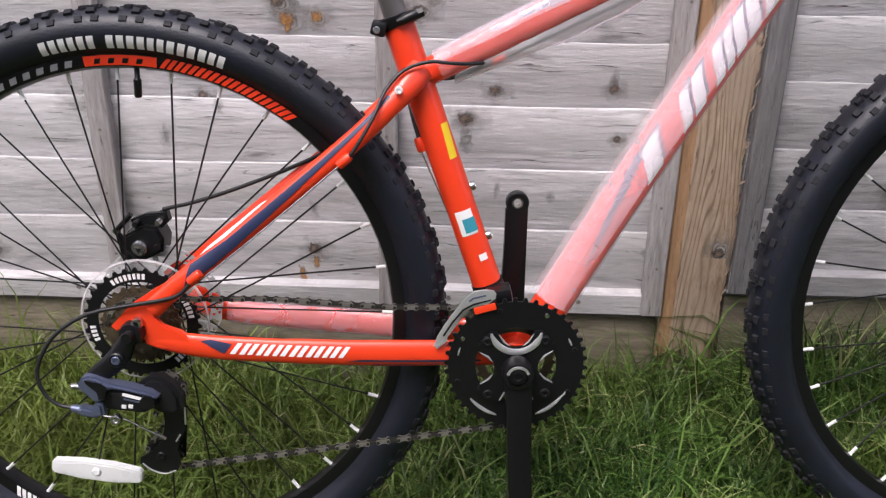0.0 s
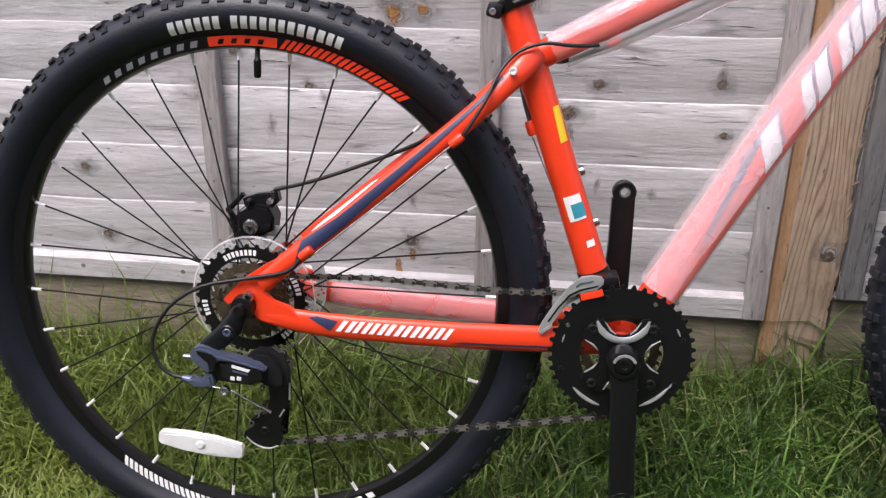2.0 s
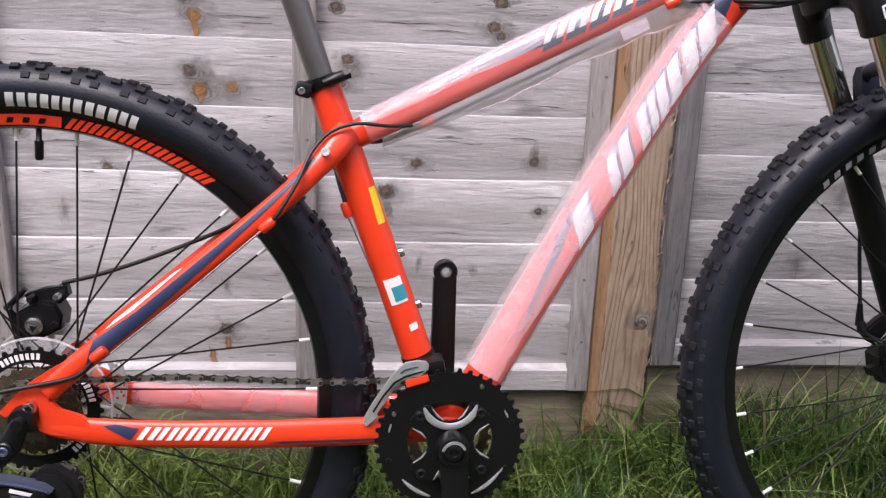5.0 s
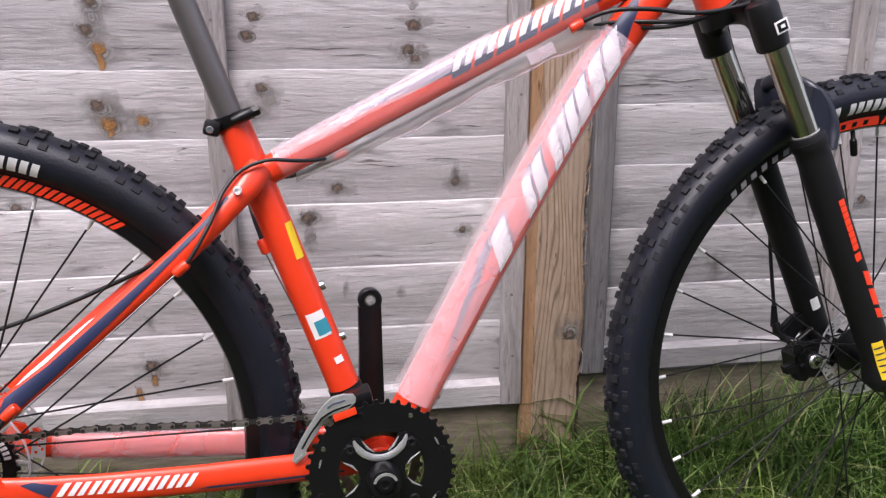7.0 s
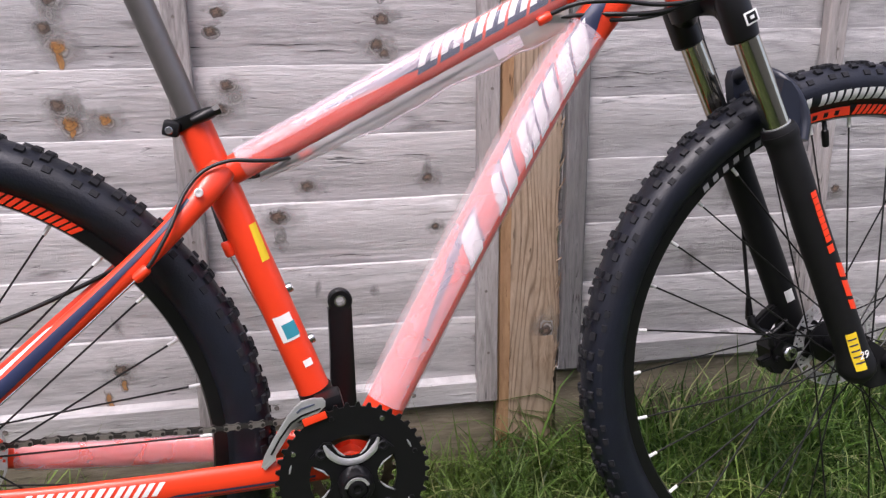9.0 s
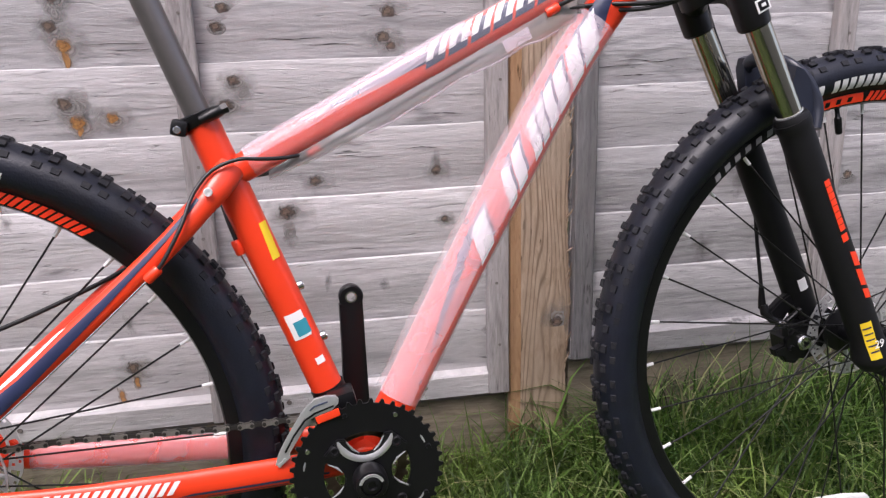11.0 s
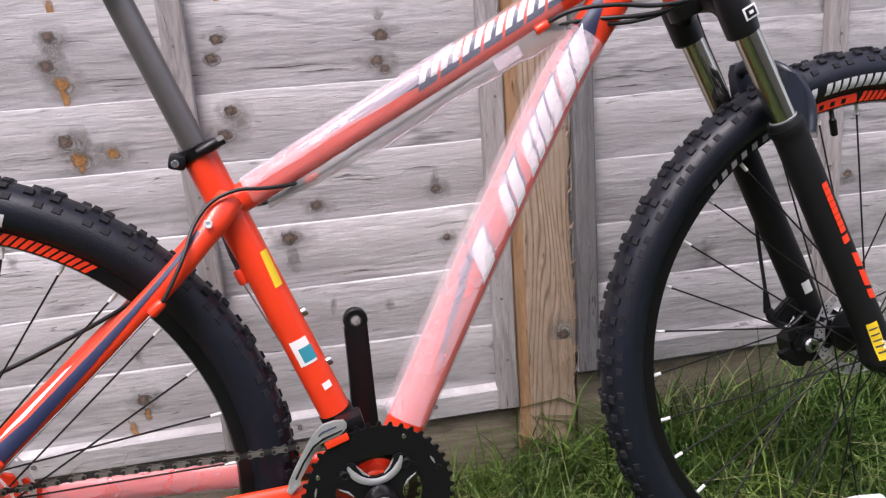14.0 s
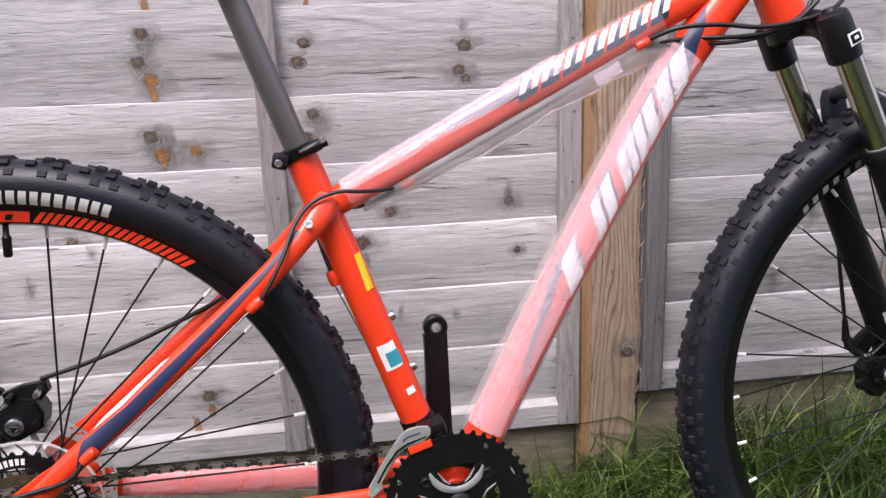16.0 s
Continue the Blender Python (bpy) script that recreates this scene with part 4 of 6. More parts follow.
seat_tube.patches("teal_block", [((u(-0.0503, 0.4710), -0.012), (u(-0.0536, 0.4880), -0.012), (u(-0.0536, 0.4880), 0.003), (u(-0.0503, 0.4710), 0.003))], TEAL, lift=0.0011)
seat_tube.patches("size_sticker", [((u(-0.0381, 0.4350), -0.012), (u(-0.0401, 0.4430), -0.012), (u(-0.0401, 0.4430), -0.002), (u(-0.0381, 0.4350), -0.002))], WHITE)

d = down_tube
J = d.along(0.1450, 0.5330)
E_ = d.along(0.2870, 0.7510)
L = (E_ - J)
D0 = d.along(0.134, 0.519)
bars = ((0.010, 0.030), (0.080, 0.017), (0.103, 0.019), (0.141, 0.016), (0.161, 0.013), (0.178, 0.017), (0.200, 0.020), (0.228, 0.024), (0.257, 0.027))
glyphs = [((D0 + a, -0.0115), (D0 + a + b_, -0.0115), (D0 + a + b_ + 0.032, 0.0165), (D0 + a + 0.032, 0.0165)) for a, b_ in bars]
d.patches("navy_shadow", [tuple((p + 0.010, v + 0.0045) for p, v in q) for q in glyphs] + [((J - 0.13, -0.004), (J - 0.02, 0.004), (J + 0.02, 0.019), (J - 0.03, 0.012)), ((J - 0.03, 0.004), (J + 0.03, 0.012), (J + 0.03, 0.021), (J - 0.01, 0.019))], NAVY, lift=0.0006)
d.patches("maker_print", glyphs, WHITE, lift=0.0011, label="large slanted white print bar")
d.patches("navy_panel", [((E_ + 0.012, -0.006), (E_ + 0.064, 0.006), (E_ + 0.085, 0.020), (E_ + 0.002, 0.020))], NAVY, lift=0.0009)
t_ = top_tube
T0, T1 = t_.along(0.1090, 0.7550), t_.along(0.2920, 0.8260)
w = (T1 - T0) / 7
tg = slanted(T0 - 0.006, [w * 0.86] * 7, w * 0.14, 0.001, 0.0195, 0.018)
t_.patches("navy_shadow", [tuple((p - 0.004, v - 0.0045) for p, v in q) for q in tg] + [((T0 - 0.150, 0.011), (T0 - 0.004, 0.000), (T0 + 0.004, 0.010), (T0 - 0.150, 0.0125))], NAVY, lift=0.0006)
t_.patches("maker_print", [twin(q) for q in tg], WHITE, lift=0.0012, n=3, m=10, label="slanted white print block")
t_.patches("white_stripe", [((T0 - 0.150, 0.0135), (T0 - 0.002, 0.0115), (T0 + 0.004, 0.0175), (T0 - 0.150, 0.0150))], WHITE)

# --- packing film round the tubes
def film_sleeve(tube_, ua, ub_, gap, name, seed, label, mat=None, va=0.0, vb=0.0):
    bm = bmesh.new()
    n, m = 60, (72 if not vb else 36)
    rings = []
    for i in range(n + 1):
        uu = ua + (ub_ - ua) * i / n
        k = [tube_.spot(uu, va + (vb - va) * j / m + 0.002 * noise.noise((uu * 12, 4.0 * j / m // 1, seed)) if vb else 2 * math.pi * tube_.radius(uu) * j / m, gap + 0.0007 * noise.noise((uu * 40, 14.0 * j / m, seed)) + (0.0075 * max(0, math.sin(2 * math.pi * j / m)) ** 3 * (0.8 + 0.5 * noise.noise((uu * 9, 2.0, 2.0))) if seed == 1 else 0.0)) for j in range(m)]
        rings.append([bm.verts.new(p) for p in k])
    for a, b in zip(rings, rings[1:]):
        for j in range(m - 1 if vb else m):
            bm.faces.new((a[j], a[(j + 1) % m], b[(j + 1) % m], b[j]))
    return part(name, bm, mat or FILM, tube_.ob, label)


film_sleeve(down_tube, d.along(0.0447, 0.3761), d.along(0.3080, 0.7750), 0.0022, "packing_film", 1, "clear wrinkled packing film", THIN)
# second film strip, upper side only: its pale colour paints the sky sheen
film_sleeve(down_tube, d.along(0.0447, 0.3761), d.along(0.3080, 0.7750), 0.0034, "film_layer", 4, "outer packing film strip, whitened for the sky sheen on top", FILM, -0.007, 0.036)
film_sleeve(top_tube, t_.along(-0.0870, 0.6570), t_.along(0.2730, 0.8190), 0.0022, "packing_film", 2, "clear wrinkled packing film", THIN)
# same painted sheen along the top of the top tube
film_sleeve(top_tube, t_.along(-0.0870, 0.6570), t_.along(0.1600, 0.7690), 0.0034, "film_layer", 5, "outer packing film strip, whitened for the sky sheen on top", FILM, 0.002, 0.028)
far_cs = stays["chain", 1]
film_sleeve(far_cs, 0.055, 0.32, 0.0020, "packing_film", 3, "clear wrinkled packing film")
# the loose flap of film hanging round the cables under the top tube
bm = bmesh.new()
cols = []
for i in range(61):
    f = i / 60
    x = -0.070 + 0.350 * f
    z = 0.648 + 0.4507 * (x + 0.112) - 0.0165
    drop = 0.011 + 0.011 * math.sin(math.pi * min(1, f * 1.1)) + max(0, f - 0.62) * (0.055 + 0.015 * noise.noise((f * 14, 2.0, 8.0))) + 0.003 * noise.noise((f * 9, 1.0, 1.0))
    sway = 0.004 * noise.noise((f * 6, 3.0, 1.0))
    side = [(-0.0135, 0.0), (-0.0125, 0.35), (-0.0105, 0.7), (-0.005, 0.95), (0.0, 1.0), (0.005, 0.93), (0.0105, 0.6), (0.0135, 0.0)]
    cols.append([bm.verts.new((x, yy + sway * g, z - drop * g + 0.0008 * noise.noise((f * 30, g * 4, 6.0)))) for yy, g in side])
for a, b in zip(cols, cols[1:]):
    for k in range(7):
        bm.faces.new((a[k], b[k], b[k + 1], a[k + 1]))
fold_line = [v.co.copy() for v in (c[4] for c in cols)]
part("film_flap", bm, FLAP, top_tube.ob, "loose flap of clear packing film")
part("film_fold", tube([q + Vector((0, -0.004, 0)) for q in fold_line[18:58]], [0.0004] + [0.0014] * 38 + [0.0004], 8), FILM, top_tube.ob, "bright crease along the loose film")
part("film_tape", box((0.2080, -0.016, 0.7640), (0.034, 0.0012, 0.013), (0, -24, 6), 0.0004), FILM, top_tube.ob, "milky strip of tape on the film")
for k, (off, y) in enumerate(((0.0235, -0.003), (0.0255, 0.004))):
    part("covered_cable", tube([(-0.03 + 0.28 * i / 20, y + 0.002 * noise.noise((i / 4, k, 1.0)), 0.648 + 0.4507 * (0.082 + 0.28 * i / 20) - off - 0.002 * math.sin(math.pi * i / 20)) for i in range(21)], 0.0016, 8), CABLE, top_tube.ob)

# --- bosses, bolts, stops
bolt(seat_tube.ob, (-0.0537, 0, 0.5207), 0.0055, 0.006, STEEL, direction=(0.95, 0, 0.30))
bolt(seat_tube.ob, (-0.0350, 0, 0.4600), 0.0055, 0.006, STEEL, direction=(0.95, 0, 0.30))
for x, z in ((0.1440, 0.5680), (0.1130, 0.5180)):
    bolt(down_tube.ob, (x, -0.004, z), 0.0050, 0.006, STEEL, direction=(-0.86, -0.2, 0.5))
bolt(ss.ob, (-0.1310, -0.046, 0.6390), 0.0046, 0.003, NIPPLE, "rack_bolt")


def cable_stop(owner, at, direction, r=0.0055, length=0.017):
    dd = Vector(direction).normalized()
    a = Vector(at)
    bm = tube([a - dd * length / 2, a - dd * length * 0.35, a + dd * length * 0.35, a + dd * length / 2], [r * 0.8, r, r, r * 0.8], 14, side=(0, 1, 0.2))
    add_box(bm, a + Vector((0, r * 0.8, 0)), (length * 0.5, r * 1.4, r))
    return part("cable_stop", bm, RED, owner)


cable_stop(ss.ob, (-0.1920, -0.066, 0.5670), (0.78, 0, 0.63))
cable_stop(ss.ob, (-0.3640, -0.079, 0.4420), (0.78, 0, 0.63))
cable_stop(seat_tube.ob, (-0.1110, -0.004, 0.5720), (-0.3000, 0, 0.9490))
cable_stop(top_tube.ob, (-0.0210, -0.003, 0.6660), (0.9, 0, 0.42), 0.0045)
cable_stop(top_tube.ob, (0.2510, -0.012, 0.7930), (0.9, 0, 0.42))


def cable(name, pts, r=0.0024, mat=CABLE, label="", n=30):
    return part(name, tube(smooth_line(pts, n), r, 10), mat, bike, label)


cable("gear_cable_housing", [(-0.0260, -0.004, 0.6640), (-0.0520, -0.020, 0.6630), (-0.0760, -0.029, 0.6650), (-0.0980, -0.031, 0.6670), (-0.1250, -0.034, 0.6590), (-0.1460, -0.044, 0.6380), (-0.1600, -0.060, 0.6100), (-0.1810, -0.068, 0.5780), (-0.1900, -0.066, 0.5690)], r=0.0021, label="black gear cable housing")
cable("gear_cable_housing", [(-0.0304, 0.0, 0.6605), (-0.0750, 0.006, 0.6458), (-0.1040, 0.020, 0.6489), (-0.1230, 0.018, 0.6350), (-0.1190, 0.004, 0.6050), (-0.1120, -0.003, 0.5790)], 0.0027)
cable("bare_cable", [(-0.1110, -0.004, 0.5670), (-0.0738, -0.006, 0.4728), (-0.0513, -0.008, 0.4060)], 0.0008, STEEL)
cable("bare_cable", [(-0.1950, -0.066, 0.5640), (-0.2750, -0.072, 0.5010), (-0.3600, -0.079, 0.4370)], 0.0009, STEEL)
cable("gear_cable_housing", [(-0.3690, -0.079, 0.4360), (-0.3890, -0.078, 0.4190), (-0.4370, -0.076, 0.4100), (-0.4920, -0.078, 0.4000), (-0.5310, -0.084, 0.3760), (-0.5530, -0.088, 0.3380), (-0.5490, -0.09, 0.3100), (-0.5360, -0.09, 0.2950), (-0.5190, -0.09, 0.2898)], label="looped black gear cable housing")
cable("brake_cable_housing", [(-0.1960, 0.045, 0.5700), (-0.2630, 0.05, 0.5410), (-0.3320, 0.05, 0.5160), (-0.3910, 0.05, 0.4980), (-0.4360, 0.052, 0.4880)], 0.0026)
cable("brake_inner_cable", [(-0.4360, 0.052, 0.4880), (-0.4590, 0.053, 0.4760), (-0.4830, 0.055, 0.4610), (-0.4940, 0.057, 0.4420)], 0.0009, STEEL)
cable("shift_cable_housing", [(0.2550, -0.012, 0.7960), (0.2840, -0.03, 0.8060), (0.3280, -0.038, 0.8060), (0.3750, -0.042, 0.8000), (0.4220, -0.045, 0.8040), (0.4710, -0.04, 0.8190), (0.5090, -0.02, 0.8680), (0.4930, 0.02, 0.9500)], 0.0026)
cable("shift_cable_housing", [(0.2570, -0.008, 0.7930), (0.3070, -0.015, 0.7950), (0.3530, -0.034, 0.7920), (0.3890, -0.04, 0.7950), (0.4290, -0.04, 0.8110), (0.4610, -0.03, 0.8520), (0.4610, 0.04, 0.9510)], 0.0026)
cable("brake_cable_housing", [(0.2550, -0.004, 0.7900), (0.3070, -0.010, 0.7890), (0.3530, -0.032, 0.7870), (0.3950, -0.036, 0.7960), (0.4440, -0.03, 0.8260), (0.4700, 0.0, 0.9270)], 0.0024)

# --- seat clamp, post, saddle
seat_post = part("seat_post", tube(line((-0.1250, 0, 0.6870), (-0.1950, 0, 0.9140)), 0.0136, 24), POST_SEAT, bike, "dark grey anodised seat post")
clamp = part("seat_clamp", tube([(-0.1305, 0, 0.7045), (-0.1310, 0, 0.7055), (-0.1342, 0, 0.7150), (-0.1345, 0, 0.7160)], [0.0198, 0.0208, 0.0208, 0.0195], 28), BLACK, bike)
part("clamp_lug", box((-0.1520, -0.013, 0.7025), (0.017, 0.022, 0.0165), (0, 17, 0), 0.004), BLACK, clamp)
bolt(clamp, (-0.1540, -0.0235, 0.7010), 0.0040, 0.002, STEEL, "clamp_bolt")
part("clamp_tab", tube([(-0.1310, -0.0195, 0.7085), (-0.1180, -0.0200, 0.7135), (-0.1105, -0.0165, 0.7165)], [0.0045, 0.0062, 0.0062], 12, side=(0, 1, 0)), BLACK, clamp)
part("clamp_nut", tube([(-0.1115, -0.014, 0.7160), (-0.1035, -0.012, 0.7190), (-0.1025, -0.012, 0.7194)], [0.0058, 0.0058, 0.0045], 6, side=(0, 1, 0)), BLACK, clamp)
part("saddle_clamp", box((-0.1980, 0, 0.8870), (0.045, 0.05, 0.030), (0, 10, 0), 0.006), BLACK, bike)
for s in (-1, 1):
    part("saddle_rail", tube(smooth_line([(-0.3100, s * 0.022, 0.9260), (-0.2410, s * 0.022, 0.9010), (-0.1600, s * 0.022, 0.9020), (-0.0893, s * 0.012, 0.9337)], 16), 0.0035, 8), STEEL, bike)
sb = bmesh.new()
prof = []
for i in range(19):
    f = i / 18
    x = -0.335 + 0.27 * f
    half = 0.075 * (1 - f) ** 1.6 + 0.019 * (1 - max(0, f - 0.93) * 8)
    prof.append([sb.verts.new((x, half * math.cos(a), 0.945 + 0.012 * (2 * f - 1) ** 2 + 0.026 * math.sin(a) - 0.010 * abs(math.cos(a)))) for a in (math.pi * k / 10 for k in range(11))] + [sb.verts.new((x, 0, 0.938))])
for a, b in zip(prof, prof[1:]):
    for k in range(12):
        sb.faces.new((a[k], a[(k + 1) % 12], b[(k + 1) % 12], b[k]))
sb.faces.new(list(reversed(prof[0])))
sb.faces.new(prof[-1])
bmesh.ops.recalc_face_normals(sb, faces=sb.faces)
part("saddle", sb, MATT, bike)

# --- wheels
TYRE = [(0.315, -0.0118), (0.320, -0.0195), (0.326, -0.0250), (0.333, -0.0280), (0.340, -0.0288), (0.347, -0.0278), (0.3535, -0.0245), (0.359, -0.0185), (0.3625, -0.011), (0.364, 0.0)]


def wall_y(r):
    for (ra, ya), (rb, yb) in zip(TYRE, TYRE[1:]):
        if ra <= r <= rb:
            return ya + (yb - ya) * (r - ra) / (rb - ra)
    return -0.0128


def arc_patches(quads, y_of, n=6, m=4):
    """Thin prints on a wheel's side; corners are (degrees, radius), in order round each."""
    bm = bmesh.new()
    for a, b, c, dd in quads:
        grid = []
        for i in range(n + 1):
            f = i / n
            row = []
            for j in range(m + 1):
                g = j / m
                t = radians((a[0] * (1 - f) + b[0] * f) * (1 - g) + (dd[0] * (1 - f) + c[0] * f) * g)
                r = (a[1] * (1 - f) + b[1] * f) * (1 - g) + (dd[1] * (1 - f) + c[1] * f) * g
                row.append(bm.verts.new((r * math.cos(t), y_of(r), r * math.sin(t))))
            grid.append(row)
        for i in range(n):
            for j in range(m):
                bm.faces.new((grid[i][j], grid[i + 1][j], grid[i + 1][j + 1], grid[i][j + 1]))
    bmesh.ops.recalc_face_normals(bm, faces=bm.faces)
    return bm


def add_knob(bm, a, phi, wa, wy, h):
    """A knob on the tyre's crown at angle a round the wheel and phi across it."""
    base, top = [], []
    for sa, sy in ((-1, -1), (1, -1), (1, 1), (-1, 1)):
        for lst, r, k in ((base, 0.0250, 1.10), (top, 0.0266 + h, 0.88)):
            p = phi + sy * wy * k / 0.0275
            aa = a + sa * wa * k / 0.36
            lst.append(bm.verts.new(((0.3395 + r * math.cos(p)) * math.cos(aa), r * 1.04 * math.sin(p), (0.3395 + r * math.cos(p)) * math.sin(aa))))
    bm.faces.new(top)
    for i in range(4):
        j = (i + 1) % 4
        bm.faces.new((base[i], base[j], top[j], top[i]))


def tread():
    bm = bmesh.new()
    n = 92
    for k in range(n):
        a, dd = 2 * math.pi * k / n, math.pi / n
        for s in (-1, 1):
            add_knob(bm, a + (dd * 0.5 if k % 2 else 0), s * 1.05, 0.0046, 0.0034, 0.0024)
            add_knob(bm, a + dd, s * 0.63, 0.0046, 0.0036, 0.0028)
            add_knob(bm, a + (dd if k % 2 else 0), s * 0.20, 0.0042, 0.0032, 0.0018)
    bmesh.ops.recalc_face_normals(bm, faces=bm.faces)
    return bm


spoke_mesh = mesh_of(tube([(0, 0, 0), (0, 0, 1)], 0.00115, 6), SPOKE, name="spoke")
nipple_mesh = mesh_of(lathe([(0, 0.0), (0.0022, 0.0), (0.0022, 0.012), (0.0030, 0.0135), (0.0030, 0.016), (0, 0.016)], 8), NIPPLE, name="nipple")


def aim(a, b, axis="Z", stretch=False):
    a, b = Vector(a), Vector(b)
    q = (b - a).to_track_quat(axis, "X" if axis == "Y" else "Y")
    return Matrix.Translation(a) @ q.to_matrix().to_4x4() @ Matrix.Diagonal((1, 1, (b - a).length if stretch else 1, 1))


def wheel(name, axle, turn, flange, label):
    """Rim, tyre, tread, prints, hub, spokes, nipples and valve; turn: degrees round the axle."""
    w = part(name, lathe([(0.3165, -0.0125), (0.3165, -0.0105), (0.309, -0.0095), (0.309, 0.0095), (0.3165, 0.0105), (0.3165, 0.0125), (0.308, 0.0128), (0.3015, 0.011), (0.2990, 0.005), (0.2990, -0.005), (0.3015, -0.011), (0.308, -0.0128)], 120, close=True), RIM, bike, label)
    w.matrix_basis = pose(axle[0], 0.0, axle[1], 0, -turn, 0)
    part("tyre", lathe(TYRE + [(r, -y) for r, y in reversed(TYRE[:-1])], 144), RUBBER, w)
    part("tread", tread(), KNOB, w, "rows of rubber knobs")["kind"] = "stuff"
    side = lambda r: wall_y(r) - 0.0007
    edge = lambda r: -0.0136 + max(0, 0.308 - r) * 0.26
    glyph, g = [], 102.4
    for k, wd in enumerate((3.3, 3.1, 3.3, -1.3, 3.4, 3.4, 3.2, 3.5, 3.6, 3.2)):
        if wd > 0:
            glyph.append(((g, 0.3215), (g - wd * 0.98, 0.3215), (g - wd * 1.06, 0.3355), (g - wd * 0.10, 0.3355)))
        g -= abs(wd) + 0.45
    for q in glyph:
        part("maker_print", arc_patches(twin(q, 0.18), side, 4, 3), WHITE, w, "bold white print block")
    part("orange_print", arc_patches([((95.5, 0.303), (80.5, 0.303), (80.5, 0.314), (95.5, 0.314))] + [((80.0 - 1.45 * k, 0.303), (79.0 - 1.45 * k, 0.303), (77.6 - 1.45 * k, 0.3145), (78.6 - 1.45 * k, 0.3145)) for k in range(20)], edge, 4, 2), RED, w)
    for k in range(8):
        part("grey_print", arc_patches([((121.5 - 3.1 * k, 0.3045), (119.9 - 3.1 * k, 0.3045), (119.4 - 3.1 * k, 0.3115), (121.0 - 3.1 * k, 0.3115))], edge, 4, 2), GREY_PRINT, w)
    part("dark_glyph", arc_patches([((93.5 - 2.9 * k, 0.305), (92.3 - 2.9 * k, 0.305), (91.9 - 2.9 * k, 0.3105), (93.1 - 2.9 * k, 0.3105)) for k in range(4)], lambda r: edge(r) - 0.0004, 2, 2), RIM, w)
    part("white_stripes", arc_patches([((229.0 + 1.45 * k, 0.303), (230.0 + 1.45 * k, 0.303), (231.4 + 1.45 * k, 0.3145), (230.4 + 1.45 * k, 0.3145)) for k in range(20)], edge, 4, 2), WHITE, w)
    for k in range(7):
        part("white_glyph", arc_patches([((276.0 + 3.1 * k, 0.3040), (277.8 + 3.1 * k, 0.3040), (278.2 + 3.1 * k, 0.3115), (276.4 + 3.1 * k, 0.3115))], edge, 4, 2), WHITE, w)
    part("hub", lathe([(0, -0.052), (0.006, -0.052), (0.006, -0.044), (0.012, -0.042), (0.012, flange[0] - 0.003), (0.024, flange[0] - 0.0015), (0.024, flange[0] + 0.0015), (0.014, flange[0] + 0.006), (0.013, flange[1] - 0.006), (0.030, flange[1] - 0.0015), (0.030, flange[1] + 0.0015), (0.014, flange[1] + 0.004), (0.012, 0.048), (0.006, 0.052), (0, 0.052)], 28), BLACK, w)
    for k in range(32):
        th = radians(-0.4 + 11.25 * k)
        right = k % 2 == 0
        hand = -1 if (k // 2) % 2 else 1
        ph = th + hand * radians(76)
        y = flange[0] if right else flange[1]
        rr = 0.0205 if right else 0.0265
        a = (rr * math.cos(ph), y + (0.001 if hand > 0 else -0.001), rr * math.sin(ph))
        b = (0.2995 * math.cos(th), -0.002 if right else 0.002, 0.2995 * math.sin(th))
        sp = new("spoke", spoke_mesh)
        sp.parent = w
        sp.matrix_basis = aim(a, b, "Z", True)
        ni = new("nipple", nipple_mesh)
        ni.parent = w
        q = (Vector(a) - Vector(b)).normalized()
        ni.matrix_basis = aim(Vector(b) + q * 0.0135, Vector(b), "Y")
    v = radians(85.5)
    part("valve", tube([(r * math.cos(v), 0, r * math.sin(v)) for r in (0.300, 0.288, 0.286, 0.268, 0.266)], [0.0030, 0.0030, 0.0046, 0.0044, 0.003], 12), BLACK, w)
    return w


rear_wheel = wheel("rear_wheel", AXLE_R, 0, (-0.020, 0.031), "black spoked rear wheel with a knobbly tyre")
front_wheel = wheel("front_wheel", AXLE_F, 11.25, (-0.031, 0.022), "black spoked front wheel with a knobbly tyre")


def reflector(w, x, z, tilt):
    ob = part("wheel_reflector", plate([(-0.0575, -0.006), (-0.054, -0.0098), (-0.02, -0.0138), (0.02, -0.0138), (0.054, -0.0098), (0.0575, -0.006), (0.0575, 0.006), (0.054, 0.0098), (0.02, 0.0138), (-0.02, 0.0138), (-0.054, 0.0098), (-0.0575, 0.006)], -0.005, 0.004, 0.0012), REFLECT, w, "white plastic spoke reflector")
    ob.matrix_basis = w.matrix_basis.inverted() @ pose(x, -0.010, z, 0, tilt, 0)
    part("reflector_clip", lathe([(0, -0.008), (0.004, -0.008), (0.0065, -0.006), (0.007, -0.004)], 12), REFLECT, ob)
    part("reflector_face", plate([(-0.050, -0.0055), (-0.02, -0.0098), (0.02, -0.0098), (0.050, -0.0055), (0.050, 0.0055), (0.02, 0.0098), (-0.02, 0.0098), (-0.050, 0.0055)], -0.0058, -0.0050), REFLECT, ob)


reflector(rear_wheel, -0.5410, 0.1580, 10)
reflector(front_wheel, 0.6160, 0.1230, 3)


